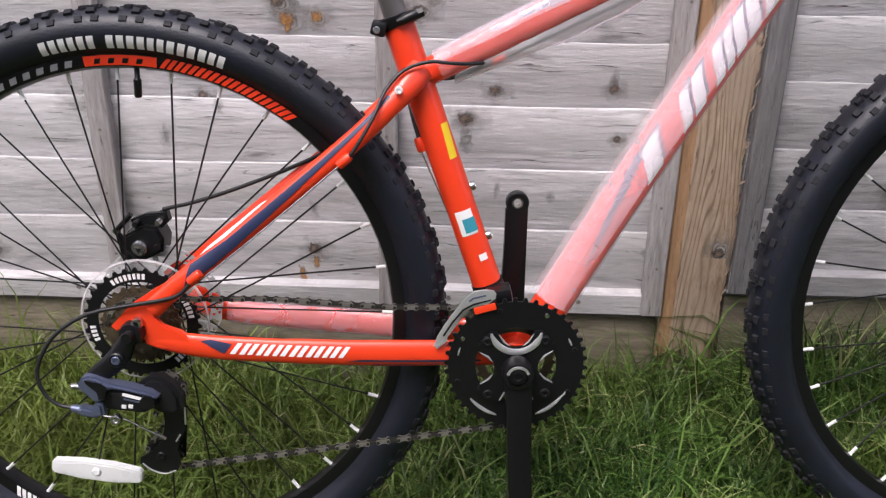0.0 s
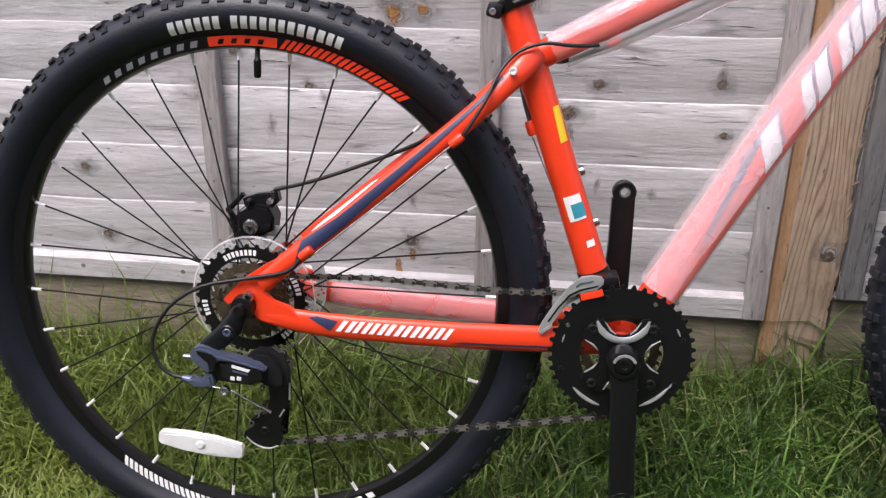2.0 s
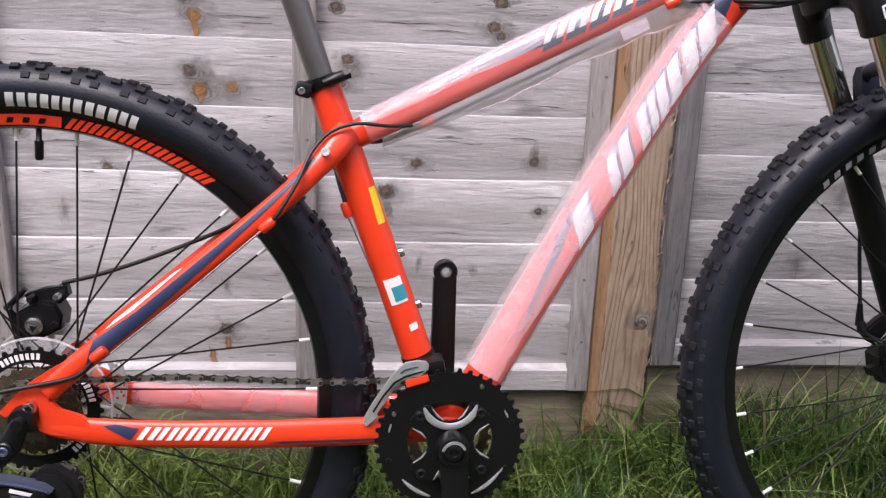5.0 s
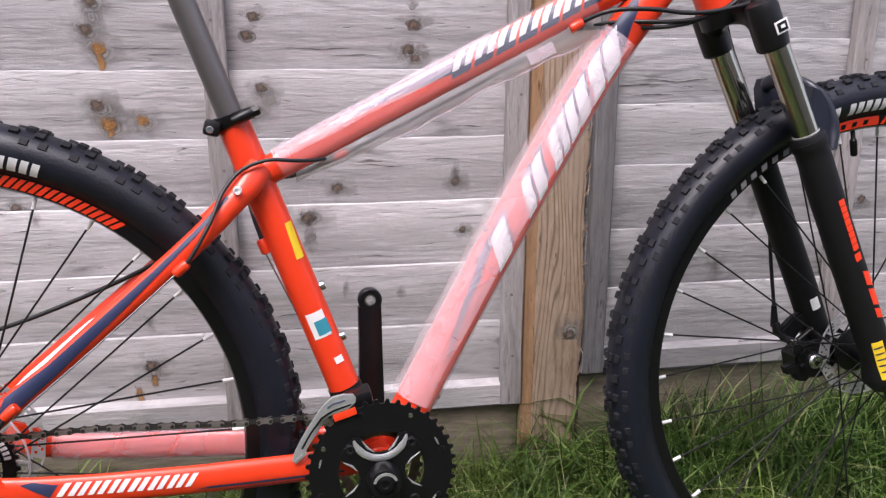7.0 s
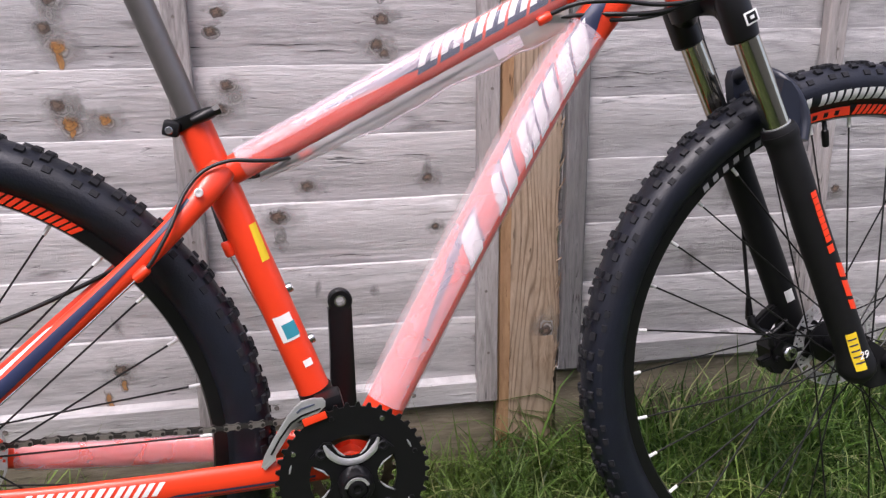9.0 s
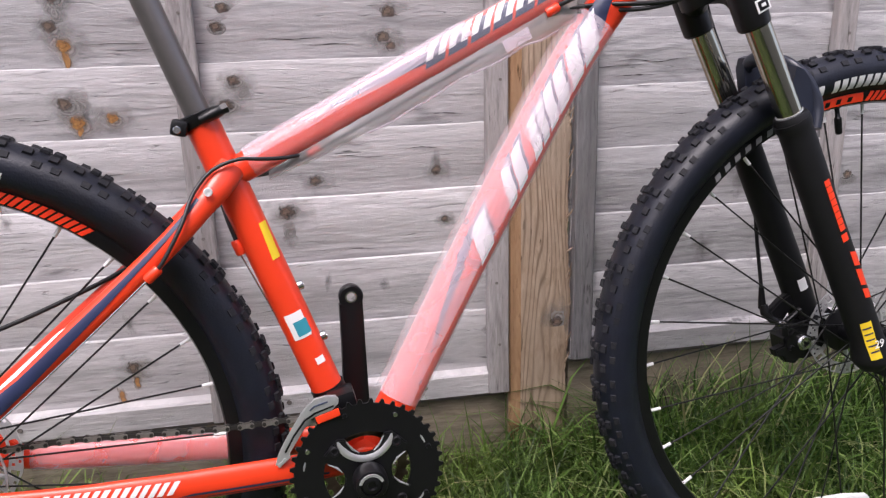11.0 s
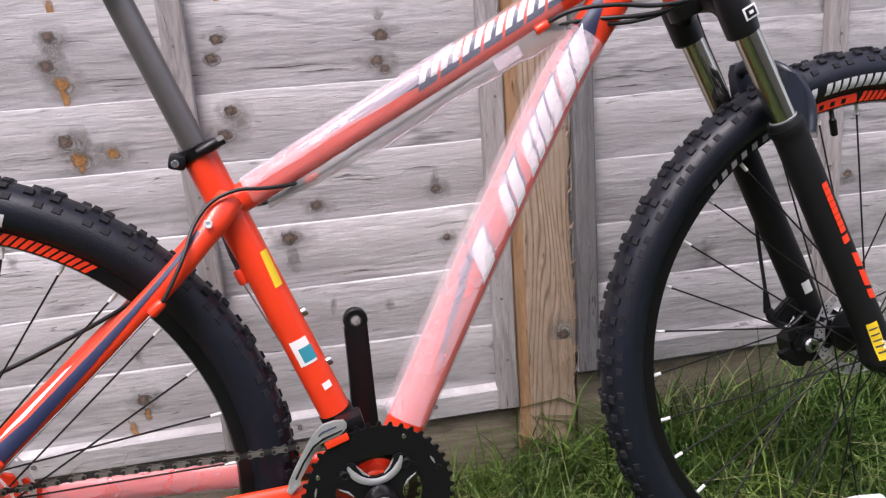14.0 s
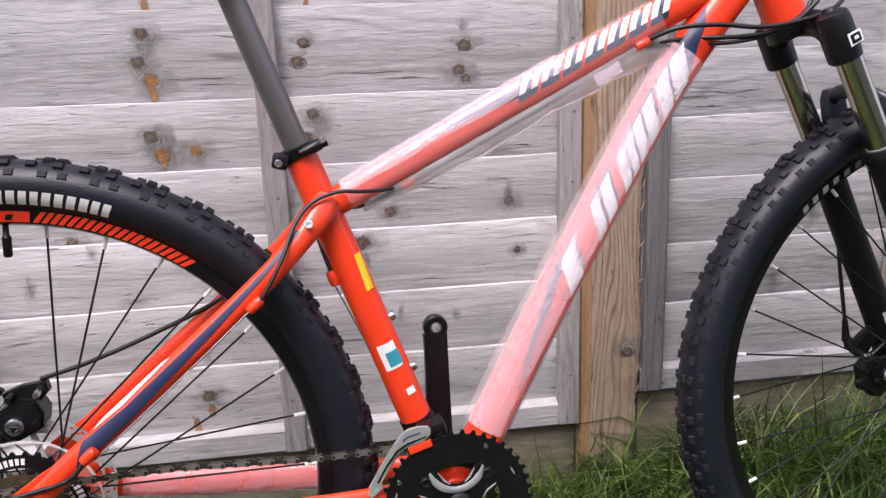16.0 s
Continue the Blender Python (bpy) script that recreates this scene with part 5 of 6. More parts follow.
def rotor(w, y, r, off=(0.0, 0.0)):
    """A steel rotor: a rim with slots and holes cut right through, on curved arms."""
    bm = bmesh.new()
    n, radii = 108, (r - 0.0150, r - 0.0120, r - 0.0085, r - 0.0055, r - 0.0022, r)
    ring = [[bm.verts.new(((q + (0.0007 * math.cos(k * math.pi / 3) if q == r else 0)) * math.cos(2 * math.pi * k / n), yy, q * math.sin(2 * math.pi * k / n))) for q in radii for yy in (y - 0.0009, y + 0.0009)] for k in range(n)]
    keep = set()
    for k in range(n):
        for j in range(5):
            slot = k % 9 in (1, 2) and j in (1, 2, 3)
            hole = (k % 9 in (4, 7) and j == 1) or (k % 9 in (5, 8) and j == 3) or (k % 9 == 6 and j == 2)
            if not (slot or hole):
                keep.add((k, j))
    for k, j in keep:
        a, b = ring[k], ring[(k + 1) % n]
        lo, hi = 2 * j, 2 * j + 2
        bm.faces.new((a[lo], a[hi], b[hi], b[lo]))
        bm.faces.new((a[lo + 1], b[lo + 1], b[hi + 1], a[hi + 1]))
        if ((k - 1) % n, j) not in keep:
            bm.faces.new((a[lo], a[lo + 1], a[hi + 1], a[hi]))
        if ((k + 1) % n, j) not in keep:
            bm.faces.new((b[lo], b[hi], b[hi + 1], b[lo + 1]))
        if (k, j - 1) not in keep:
            bm.faces.new((a[lo], b[lo], b[lo + 1], a[lo + 1]))
        if (k, j + 1) not in keep:
            bm.faces.new((a[hi], a[hi + 1], b[hi + 1], b[hi]))
    ob = part("brake_rotor", bm, ROTOR, w, "slotted steel brake rotor", (off[0], 0, off[1]), smooth=False)
    for k in range(6):
        a = 2 * math.pi * k / 6
        b = a + 0.55
        part("rotor_arm", tube([(0.020 * math.cos(a), y, 0.020 * math.sin(a)), ((r - 0.013) * math.cos(b), y, (r - 0.013) * math.sin(b))], 0.0035, 8, squash=0.3), ROTOR, ob)
    part("rotor_carrier", lathe([(0.012, y - 0.002), (0.026, y - 0.002), (0.026, y + 0.002), (0.012, y + 0.002)], 24, close=True), BLACK, ob)
    return ob


rotor(rear_wheel, 0.043, 0.078)
fr = rotor(front_wheel, 0.029, 0.0640)
fr.matrix_basis = front_wheel.matrix_basis.inverted() @ pose(AXLE_F[0] + 0.016, 0, AXLE_F[1] - 0.003)

# --- freewheel, spoke guard
free = part("freewheel", lathe([(0.010, -0.051), (0.014, -0.051), (0.016, -0.046), (0.020, -0.045), (0.020, -0.021)], 28), COG, rear_wheel, "seven-speed freewheel")
for k, (r, tn) in enumerate(((0.029, 14), (0.033, 16), (0.037, 18), (0.041, 20), (0.045, 22), (0.050, 24))):
    y = -0.047 + 0.0035 * k
    part("sprocket", gear(tn, r - 0.0035, r, r - 0.012, y, y + 0.0018, 0.2 * k), COG, free)
big = part("large_sprocket", gear(34, 0.0665, 0.0705, 0.053, -0.0265, -0.0245), BLACK, free, "large black sprocket")
for a0, a1 in ((120, 78), (30, 4), (200, 176), (-30, -58)):
    s = 1 if a1 > a0 else -1
    n = max(3, int(abs(a1 - a0) / 5.2))
    for k in range(n):
        part("white_glyph", arc_patches([((a0 + s * 5.2 * k, 0.0565), (a0 + s * (5.2 * k + 3.4), 0.0565), (a0 + s * (5.2 * k + 3.4), 0.0635), (a0 + s * 5.2 * k, 0.0635))], lambda r: -0.0271, 2, 2), WHITE, big)
part("spoke_guard", lathe([(0.045, -0.0150), (0.066, -0.0165), (0.0755, -0.0175), (0.0775, -0.0165), (0.0755, -0.0155), (0.066, -0.0150)], 64), CLEAR, rear_wheel, "clear plastic spoke guard")
part("guard_rim", lathe([(0.0760, -0.018), (0.0780, -0.0175), (0.0780, -0.0155), (0.0760, -0.0155)], 64, close=True), FLAP, rear_wheel)
part("axle_nut", lathe([(0, -0.094), (0.006, -0.094), (0.0065, -0.084), (0.0125, -0.083), (0.014, -0.076), (0.014, -0.071), (0, -0.071)], 18), BLACK, bike, loc=(-0.4440, 0, 0.3760))
bolt(bike, (-0.4370, -0.0715, 0.3870), 0.0068, 0.008, STEEL, "hanger_bolt")
part("axle_nut", lathe([(0, 0.090), (0.006, 0.090), (0.0065, 0.080), (0.0125, 0.080), (0.014, 0.071), (0, 0.071)], 18), BLACK, bike, loc=(-0.4380, 0, 0.3810))


# --- brakes
def caliper(x, z, tilt, name, label, scale=0.8, mount=True):
    """A mechanical disc caliper: body, arm, adjuster, bolts."""
    m = Matrix.Translation((x, 0.050, z)) @ pose(0, 0, 0, 0, tilt, 0)
    ob = part(name, plate([(-0.034, -0.018), (-0.012, -0.026), (0.026, -0.022), (0.036, -0.004), (0.034, 0.016), (0.014, 0.026), (-0.018, 0.022), (-0.036, 0.008)], -0.020, 0.018, 0.004), BLACK, bike, label)
    ob.matrix_basis = m @ Matrix.Diagonal((scale, 1, scale, 1))
    part("adjuster", lathe([(0, -0.026), (0.010, -0.026), (0.0125, -0.023), (0.0125, -0.019)], 20), STEEL, ob, loc=(-0.004, 0, -0.004))
    part("adjuster_mark", lathe([(0, -0.0268), (0.006, -0.0268), (0.0065, -0.0262)], 3), BLACK, ob, loc=(-0.004, 0, -0.005))
    part("arm", tube([(-0.028, -0.012, 0.012), (-0.030, -0.014, 0.032), (0.002, -0.012, 0.048)], [0.006, 0.005, 0.004], 10), BLACK, ob)
    if mount:
        part("mount", plate([(0.010, 0.0), (0.050, 0.018), (0.052, 0.032), (0.020, 0.040), (-0.006, 0.040), (-0.006, 0.020)], -0.008, 0.008, 0.002), BLACK, ob)
    part("pinch_bolt", lathe([(0, -0.018), (0.005, -0.018), (0.0055, -0.012)], 10), STEEL, ob, loc=(-0.029, 0, 0.032))
    for bx, bz in ((0.040, 0.024), (0.006, 0.033), (-0.026, -0.008), (0.022, -0.012)):
        part("bolt", lathe([(0, -0.024), (0.004, -0.024), (0.005, -0.020), (0.005, -0.008)], 10), STEEL if bx > 0.03 else BLACK, ob, loc=(bx, 0, bz))
    return ob


caliper(-0.4610, 0.4490, -18, "rear_caliper", "black mechanical rear disc brake caliper")
front_caliper = caliper(0.6020, 0.3500, -6, "front_caliper", "black mechanical front disc brake caliper", 0.84, False)
part("caliper_foot", plate([(0.5574, 0.3400), (0.5610, 0.3300), (0.5700, 0.3290), (0.5760, 0.3200), (0.5900, 0.3165), (0.5960, 0.3230), (0.6060, 0.3200), (0.6300, 0.3260), (0.6360, 0.3380), (0.6200, 0.3480), (0.5900, 0.3560), (0.5740, 0.3540), (0.5720, 0.3440)], 0.032, 0.046, 0.002), BLACK, bike)
part("caliper_adapter", plate([(0.5600, 0.3880), (0.5760, 0.4020), (0.6020, 0.4180), (0.6180, 0.4180), (0.6120, 0.4020), (0.5900, 0.3830), (0.5800, 0.3700), (0.5660, 0.3760)], 0.048, 0.062, 0.003), BLACK, bike)
part("cable_anchor", tube([(0.5590, 0.060, 0.3960), (0.5600, 0.058, 0.3860), (0.5680, 0.052, 0.3760), (0.5780, 0.046, 0.3700)], [0.0055, 0.0068, 0.0060, 0.0050], 12), BLACK, bike)
bolt(bike, (0.5745, 0.044, 0.3720), 0.0045, 0.004, STEEL, "anchor_bolt")
cable("brake_cable_housing", [(0.4600, 0.05, 0.9310), (0.4860, 0.075, 0.7970), (0.5320, 0.080, 0.6750), (0.5520, 0.075, 0.5550), (0.5550, 0.068, 0.4750), (0.5580, 0.062, 0.4120)], 0.0026)
part("cable_ferrule", tube([(0.5570, 0.062, 0.4210), (0.5580, 0.062, 0.4020), (0.5590, 0.062, 0.3910)], [0.0035, 0.005, 0.006], 10), BLACK, bike)

# --- fork
crown = bmesh.new()
for s in (-1, 1):
    add_tube(crown, [(0.4462, s * 0.058, 0.8105), (0.4475, s * 0.058, 0.8070), (0.4500, s * 0.058, 0.8010), (0.4625, s * 0.058, 0.7690), (0.4660, s * 0.058, 0.7590), (0.4668, s * 0.058, 0.7570)], [0.010, 0.0165, 0.0185, 0.0188, 0.0182, 0.0155], 24)
add_tube(crown, smooth_line([(0.4570, -0.058, 0.7850), (0.4500, -0.032, 0.8000), (0.4400, 0.0, 0.8030), (0.4500, 0.032, 0.8000), (0.4570, 0.058, 0.7850)], 24), [0.016] * 4 + [0.0150] * 17 + [0.016] * 4, 18, side=(-0.4, 0, 0.9))
add_tube(crown, [(0.4390, 0, 0.7910), (0.4320, 0, 0.8070)], 0.0262, 24)
crown_ob = part("fork_crown", crown, BLACK, bike, "black cast fork crown")
part("crown_badge", box((0.4640, -0.0765, 0.7800), (0.0175, 0.001, 0.0140), (-2, -22, 6), 0.0002), WHITE, crown_ob)
part("badge_centre", box((0.4640, -0.0772, 0.7800), (0.0125, 0.001, 0.0100), (-2, -22, 6), 0.0002), BLACK, crown_ob)
part("badge_bar", box((0.4640, -0.0779, 0.7800), (0.0055, 0.001, 0.0036), (-2, -22, 6), 0.0002), WHITE, crown_ob)
legs = {}
for s in (-1, 1):
    st = part("fork_stanchion", tube([(0.4520, s * 0.058, 0.8010), (0.5340, s * 0.058, 0.6050)], 0.0145, 28), CHROME, bike, "polished chrome stanchion")
    part("cap", tube([(0.4450, s * 0.058, 0.8140), (0.4466, s * 0.058, 0.8090)], [0.007, 0.0095], 20), BLACK, st)
    part("wiper_seal", tube([(0.5110, s * 0.058, 0.6590), (0.5130, s * 0.058, 0.6540), (0.5160, s * 0.058, 0.6490)], [0.0185, 0.0205, 0.0205], 28), MATT, bike, "black wiper seal")
    part("seal_ring", tube([(0.5102, s * 0.058, 0.6608), (0.5108, s * 0.058, 0.6595)], 0.0156, 28), SILVER, bike)
    legs[s] = Tube("fork_leg", smooth_line([(0.5130, s * 0.058, 0.6530), (0.5220, s * 0.058, 0.6330), (0.5590, s * 0.058, 0.5370), (0.5980, s * 0.058, 0.4380), (0.6240, s * 0.060, 0.3670), (0.6320, s * 0.060, 0.3380)], 25), [0.0212] * 4 + [0.0196] * 16 + [0.0215, 0.0230, 0.0235, 0.022, 0.019, 0.015], 1.0, MATT, label="matt black fork lower leg")
    part("fork_dropout", plate([(0.6040, 0.3730), (0.6440, 0.3870), (0.6720, 0.3670), (0.6850, 0.3450), (0.6730, 0.3260), (0.6470, 0.3230), (0.6180, 0.3370)], s * 0.060 - 0.007, s * 0.060 + 0.007, 0.002), MATT, bike)
    part("front_axle_nut", lathe([(0, -0.012), (0.005, -0.012), (0.0055, -0.005), (0.011, -0.004), (0.012, 0.003), (0, 0.003)], 18), BLACK if s < 0 else STEEL, bike, loc=(0.668, s * 0.070 + (-0.002 if s < 0 else 0.004), 0.358))
arch = bmesh.new()
add_tube(arch, smooth_line([(0.5440, -0.056, 0.640), (0.5490, -0.053, 0.660), (0.5470, -0.050, 0.678), (0.5380, -0.045, 0.698), (0.5270, -0.036, 0.712), (0.5190, -0.014, 0.7195), (0.5170, 0.012, 0.7215), (0.5190, 0.034, 0.717), (0.5230, 0.046, 0.703), (0.5270, 0.054, 0.680), (0.5300, 0.057, 0.645)], 40), [0.0100] * 8 + [0.0098] * 6 + [0.0090] * 27, 14, side=(1, 0, 0), squash=0.7)
for y0_, y1_, web in ((-0.056, -0.040, [(0.5150, 0.6880), (0.5211, 0.7120), (0.5300, 0.7080), (0.5420, 0.6900), (0.5490, 0.6700), (0.5470, 0.6480), (0.5300, 0.6420), (0.5200, 0.6600)]), (0.034, 0.052, [(0.5123, 0.7118), (0.5160, 0.7240), (0.5240, 0.7265), (0.5340, 0.7180), (0.5390, 0.6950), (0.5380, 0.6500), (0.5240, 0.6500), (0.5160, 0.6800)])):
    add_plate(arch, web, y0_, y1_)
part("fork_arch", arch, ARCH, bike, "dark blue-black cast fork brace")
lg = legs[-1]
a0, a1 = lg.along(0.5410, 0.5810), lg.along(0.5680, 0.5210)
lg.patches("orange_print", slanted(a0, [0.0076] * 8, 0.0007, 0.000, 0.0085, 0.0) + [((a1 + 0.004, -0.001), (a1 + 0.014, -0.001), (a1 + 0.014, 0.008), (a1 + 0.004, 0.008))], RED)
b0 = lg.along(0.5790, 0.4950)
lg.patches("orange_glyph", slanted(b0, (0.019, 0.022, 0.013), 0.005, 0.003, 0.0145, 0.006), RED)
y0 = lg.along(0.6075, 0.4050)
lg.patches("yellow_sticker", [((y0, 0.000), (y0 + 0.050, -0.002), (y0 + 0.050, -0.015), (y0, -0.013))], YELLOW, label="yellow warning sticker")
lg.patches("sticker_bar", [((y0 + 0.008 * k + 0.007, -0.002), (y0 + 0.008 * k + 0.009, -0.002), (y0 + 0.008 * k + 0.009, -0.012), (y0 + 0.008 * k + 0.007, -0.012)) for k in range(5)], NAVY, lift=0.0012)
legs[1].patches("white_sticker", [((legs[1].along(0.6020, 0.4330), math.pi * 0.0196 * 0.0 - 0.006), (legs[1].along(0.6080, 0.4170), -0.006), (legs[1].along(0.6080, 0.4170), 0.006), (legs[1].along(0.6020, 0.4330), 0.006))], WHITE)

# --- crankset
cx, cz = BB
crank = part("crank_arm", bmesh.new(), BLACK, bike, "black alloy crank arm pointing down")


def crank_bm(points, y_in, thick, hub_r):
    """A tapering arm along (x, z, half width) stations."""
    bm = bmesh.new()
    rows = []
    for x, y, z, h in points:
        rows.append([bm.verts.new(q) for q in ((x - h, y + thick * 0.35, z), (x - h * 0.96, y - thick * 0.25, z), (x - h * 0.55, y - thick * 0.5, z), (x + h * 0.55, y - thick * 0.5, z), (x + h * 0.96, y - thick * 0.25, z), (x + h, y + thick * 0.35, z), (x + h * 0.6, y + thick * 0.5, z), (x - h * 0.6, y + thick * 0.5, z))])
    for a, b in zip(rows, rows[1:]):
        for k in range(8):
            bm.faces.new((a[k], a[(k + 1) % 8], b[(k + 1) % 8], b[k]))
    bm.faces.new(rows[0])
    bm.faces.new(list(reversed(rows[-1])))
    bmesh.ops.recalc_face_normals(bm, faces=bm.faces)
    return bm


def eye_end(bm, x, y0, y1, z, r, hole):
    add_lathe(bm, [(hole, y0 + 0.002), (hole + 0.001, y0), (r - 0.002, y0), (r, y0 + 0.002), (r, y1 - 0.002), (r - 0.002, y1), (hole, y1)], 28, centre=(x, 0, z), close=True)


bm = crank_bm([(cx + 0.001, -0.074, cz + 0.004, 0.0175), (cx + 0.001, -0.075, cz - 0.014, 0.0165), (cx + 0.002, -0.078, cz - 0.05, 0.0150), (cx + 0.002, -0.082, cz - 0.11, 0.0146), (cx + 0.003, -0.086, cz - 0.162, 0.0146)], 0, 0.014, 0.02)
eye_end(bm, cx + 0.003, -0.093, -0.079, cz - 0.172, 0.0150, 0.0070)
add_lathe(bm, [(0.0, -0.066), (0.0185, -0.066), (0.0185, -0.082), (0.0165, -0.086), (0.012, -0.087), (0.012, -0.083), (0, -0.083)], 28, centre=(cx, 0, cz))
bm.to_mesh(crank.data)
bm.free()
crank.data.polygons.foreach_set("use_smooth", [True] * len(crank.data.polygons))
crank.data.set_sharp_from_angle(angle=radians(30))
part("crank_bolt", lathe([(0, -0.084), (0.004, -0.084), (0.005, -0.0865), (0.0085, -0.0865), (0.0105, -0.085), (0.0105, -0.082)], 20), BLACK, crank, loc=(cx, 0, cz))
part("bolt_ring", lathe([(0.0108, -0.0875), (0.0138, -0.0878), (0.0140, -0.086)], 28, a0=0.3, a1=2.85), SILVER, crank, loc=(cx, 0, cz))
bm = crank_bm([(cx + 0.005, 0.076, cz - 0.008, 0.0175), (cx + 0.0065, 0.078, cz + 0.03, 0.0165), (cx + 0.0105, 0.082, cz + 0.10, 0.0150), (cx + 0.0130, 0.085, cz + 0.156, 0.0148)], 0, 0.014, 0.02)
eye_end(bm, cx + 0.0135, 0.078, 0.092, cz + 0.1640, 0.0150, 0.0064)
add_lathe(bm, [(0.0, 0.066), (0.0185, 0.066), (0.0185, 0.082), (0.0165, 0.086), (0, 0.086)], 24, centre=(cx, 0, cz))
left_crank = part("crank_arm", bm, BLACK, bike, "black alloy crank arm pointing up, no pedal")
part("thread_insert", lathe([(0.0055, 0.0775), (0.0072, 0.0775), (0.0072, 0.0925), (0.0055, 0.0925)], 20, close=True), STEEL, left_crank, loc=(cx + 0.0135, 0, cz + 0.1645))

ring = part("chainring", gear(42, 0.0803, 0.0850, 0.0480, -0.0535, -0.0510), BLACK, bike, "large black toothed chainring", loc=(cx, 0, cz))
part("middle_chainring", gear(34, 0.0660, 0.0700, 0.0500, -0.0455, -0.0430), BLACK, ring)
part("inner_chainring", gear(24, 0.0460, 0.0500, 0.0360, -0.0375, -0.0350), COG, ring)
star = []
for k in range(4):
    a = 45 + 90 * k
    for da, r in ((-45, 0.0255), (-30, 0.0275), (-21, 0.036), (-19, 0.050), (-12, 0.0545), (12, 0.0545), (19, 0.050), (21, 0.036), (30, 0.0275)):
        star.append((r * math.cos(radians(a + da)), r * math.sin(radians(a + da))))
part("spider", plate(star, -0.0600, -0.0545, 0.0012), BLACK, ring)
for k in range(4):
    a = radians(45 + 90 * k)
    part("ring_bolt", lathe([(0, -0.0605), (0.0028, -0.0605), (0.0032, -0.0625), (0.0050, -0.0625), (0.006, -0.0612), (0.006, -0.055)], 14), MATT, ring, loc=(0.0480 * math.cos(a), 0, 0.0480 * math.sin(a)))
    for f in (-1, 1):
        part("polished_edge", tube([(r * math.cos(a + f * radians(q)), -0.0602, r * math.sin(a + f * radians(q))) for r, q in ((0.029, 29), (0.036, 21.5), (0.047, 19.5))], [0.0005, 0.0013, 0.0006], 8), SILVER, ring)
part("polished_edge", tube([(0.0300 * math.cos(radians(t)), -0.0612, 0.0505 + 0.0300 * math.sin(radians(t))) for t in range(192, 350, 6)], [0.0012, 0.0022, 0.0028, 0.0032] + [0.0040] * 19 + [0.0032, 0.0026, 0.0020, 0.0012], 10, squash=0.4), SILVER, ring, "polished spider edge")
for t0, t1 in ((218, 250), (290, 324)):
    part("polished_edge", tube([(0.0690 * math.cos(radians(t0 + (t1 - t0) * q / 8)), -0.0545, 0.0690 * math.sin(radians(t0 + (t1 - t0) * q / 8))) for q in range(9)], [0.0008, 0.0016, 0.0021, 0.0024, 0.0024, 0.0024, 0.0021, 0.0016, 0.0008], 8), SILVER, ring)
for t0 in (20, 160, 238, 262, 300, 322):
    part("ramp_plate", tube([(0.070 * math.cos(radians(t0 + q)), -0.0540, 0.070 * math.sin(radians(t0 + q))) for q in (0, 4, 8)], [0.0006, 0.0013, 0.0006], 8), SILVER, ring)
for k in range(8):
    a = radians(15 + 45 * k)
    part("shift_pin", lathe([(0, -0.0555), (0.0026, -0.0555), (0.003, -0.0545), (0.003, -0.053)], 10), STEEL if k in (1, 3) else BLACK, ring, loc=(0.072 * math.cos(a), 0, 0.072 * math.sin(a)))

# --- front derailleur
fd = part("front_derailleur", plate([(-0.1012, 0.3420), (-0.0963, 0.3548), (-0.0885, 0.3675), (-0.0804, 0.3793), (-0.0678, 0.3966), (-0.0600, 0.4045), (-0.0521, 0.4103), (-0.0400, 0.4118), (-0.0300, 0.4105), (-0.0270, 0.4060), (-0.0278, 0.4004), (-0.0359, 0.3935), (-0.0450, 0.3920), (-0.0549, 0.3892), (-0.0650, 0.3835), (-0.0739, 0.3760), (-0.0847, 0.3620), (-0.0845, 0.3480), (-0.0920, 0.3425)], -0.0565, -0.0540, 0.0008), SILVER, bike, "silver front derailleur with a red tab")
part("inner_cage", plate([(-0.0987, 0.3430), (-0.0826, 0.3668), (-0.0654, 0.3887), (-0.0355, 0.3950), (-0.0376, 0.3840), (-0.0654, 0.3720), (-0.0866, 0.3430)], -0.0395, -0.0380), SILVER, fd)
part("cage_bridge", box((-0.0937, -0.047, 0.3440), (0.012, 0.020, 0.004), (0, -40, 0), 0.0008), SILVER, fd)
part("body", box((-0.0220, -0.026, 0.3950), (0.030, 0.030, 0.018), (0, -10, 0), 0.004), BLACK, fd)
part("clamp_band", tube([(-0.0320, 0, 0.3920), (-0.0354, 0, 0.4025)], 0.0195, 24), BLACK, fd)
part("red_tab", box((-0.0401, -0.0555, 0.3880), (0.026, 0.003, 0.008), (0, -14, 0), 0.0008), RED, fd)
part("dark_line", plate([(-0.0900, 0.3560), (-0.0790, 0.3730), (-0.0660, 0.3885), (-0.0540, 0.3950), (-0.0330, 0.4000), (-0.0330, 0.3985), (-0.0530, 0.3930), (-0.0645, 0.3868), (-0.0775, 0.3715), (-0.0885, 0.3545)], -0.0573, -0.0566), BLACK, fd)
part("glyph_row", plate([(-0.0590, 0.3985), (-0.0540, 0.4024), (-0.0390, 0.4055), (-0.0385, 0.4040), (-0.0530, 0.4008), (-0.0580, 0.3972)], -0.0573, -0.0566), BLUEGREY, fd)
part("adjust_screw", lathe([(0, -0.0), (0.003, 0), (0.0035, 0.004), (0.0035, 0.010), (0, 0.010)], 10), STEEL, fd, loc=(-0.0175, -0.040, 0.3945))

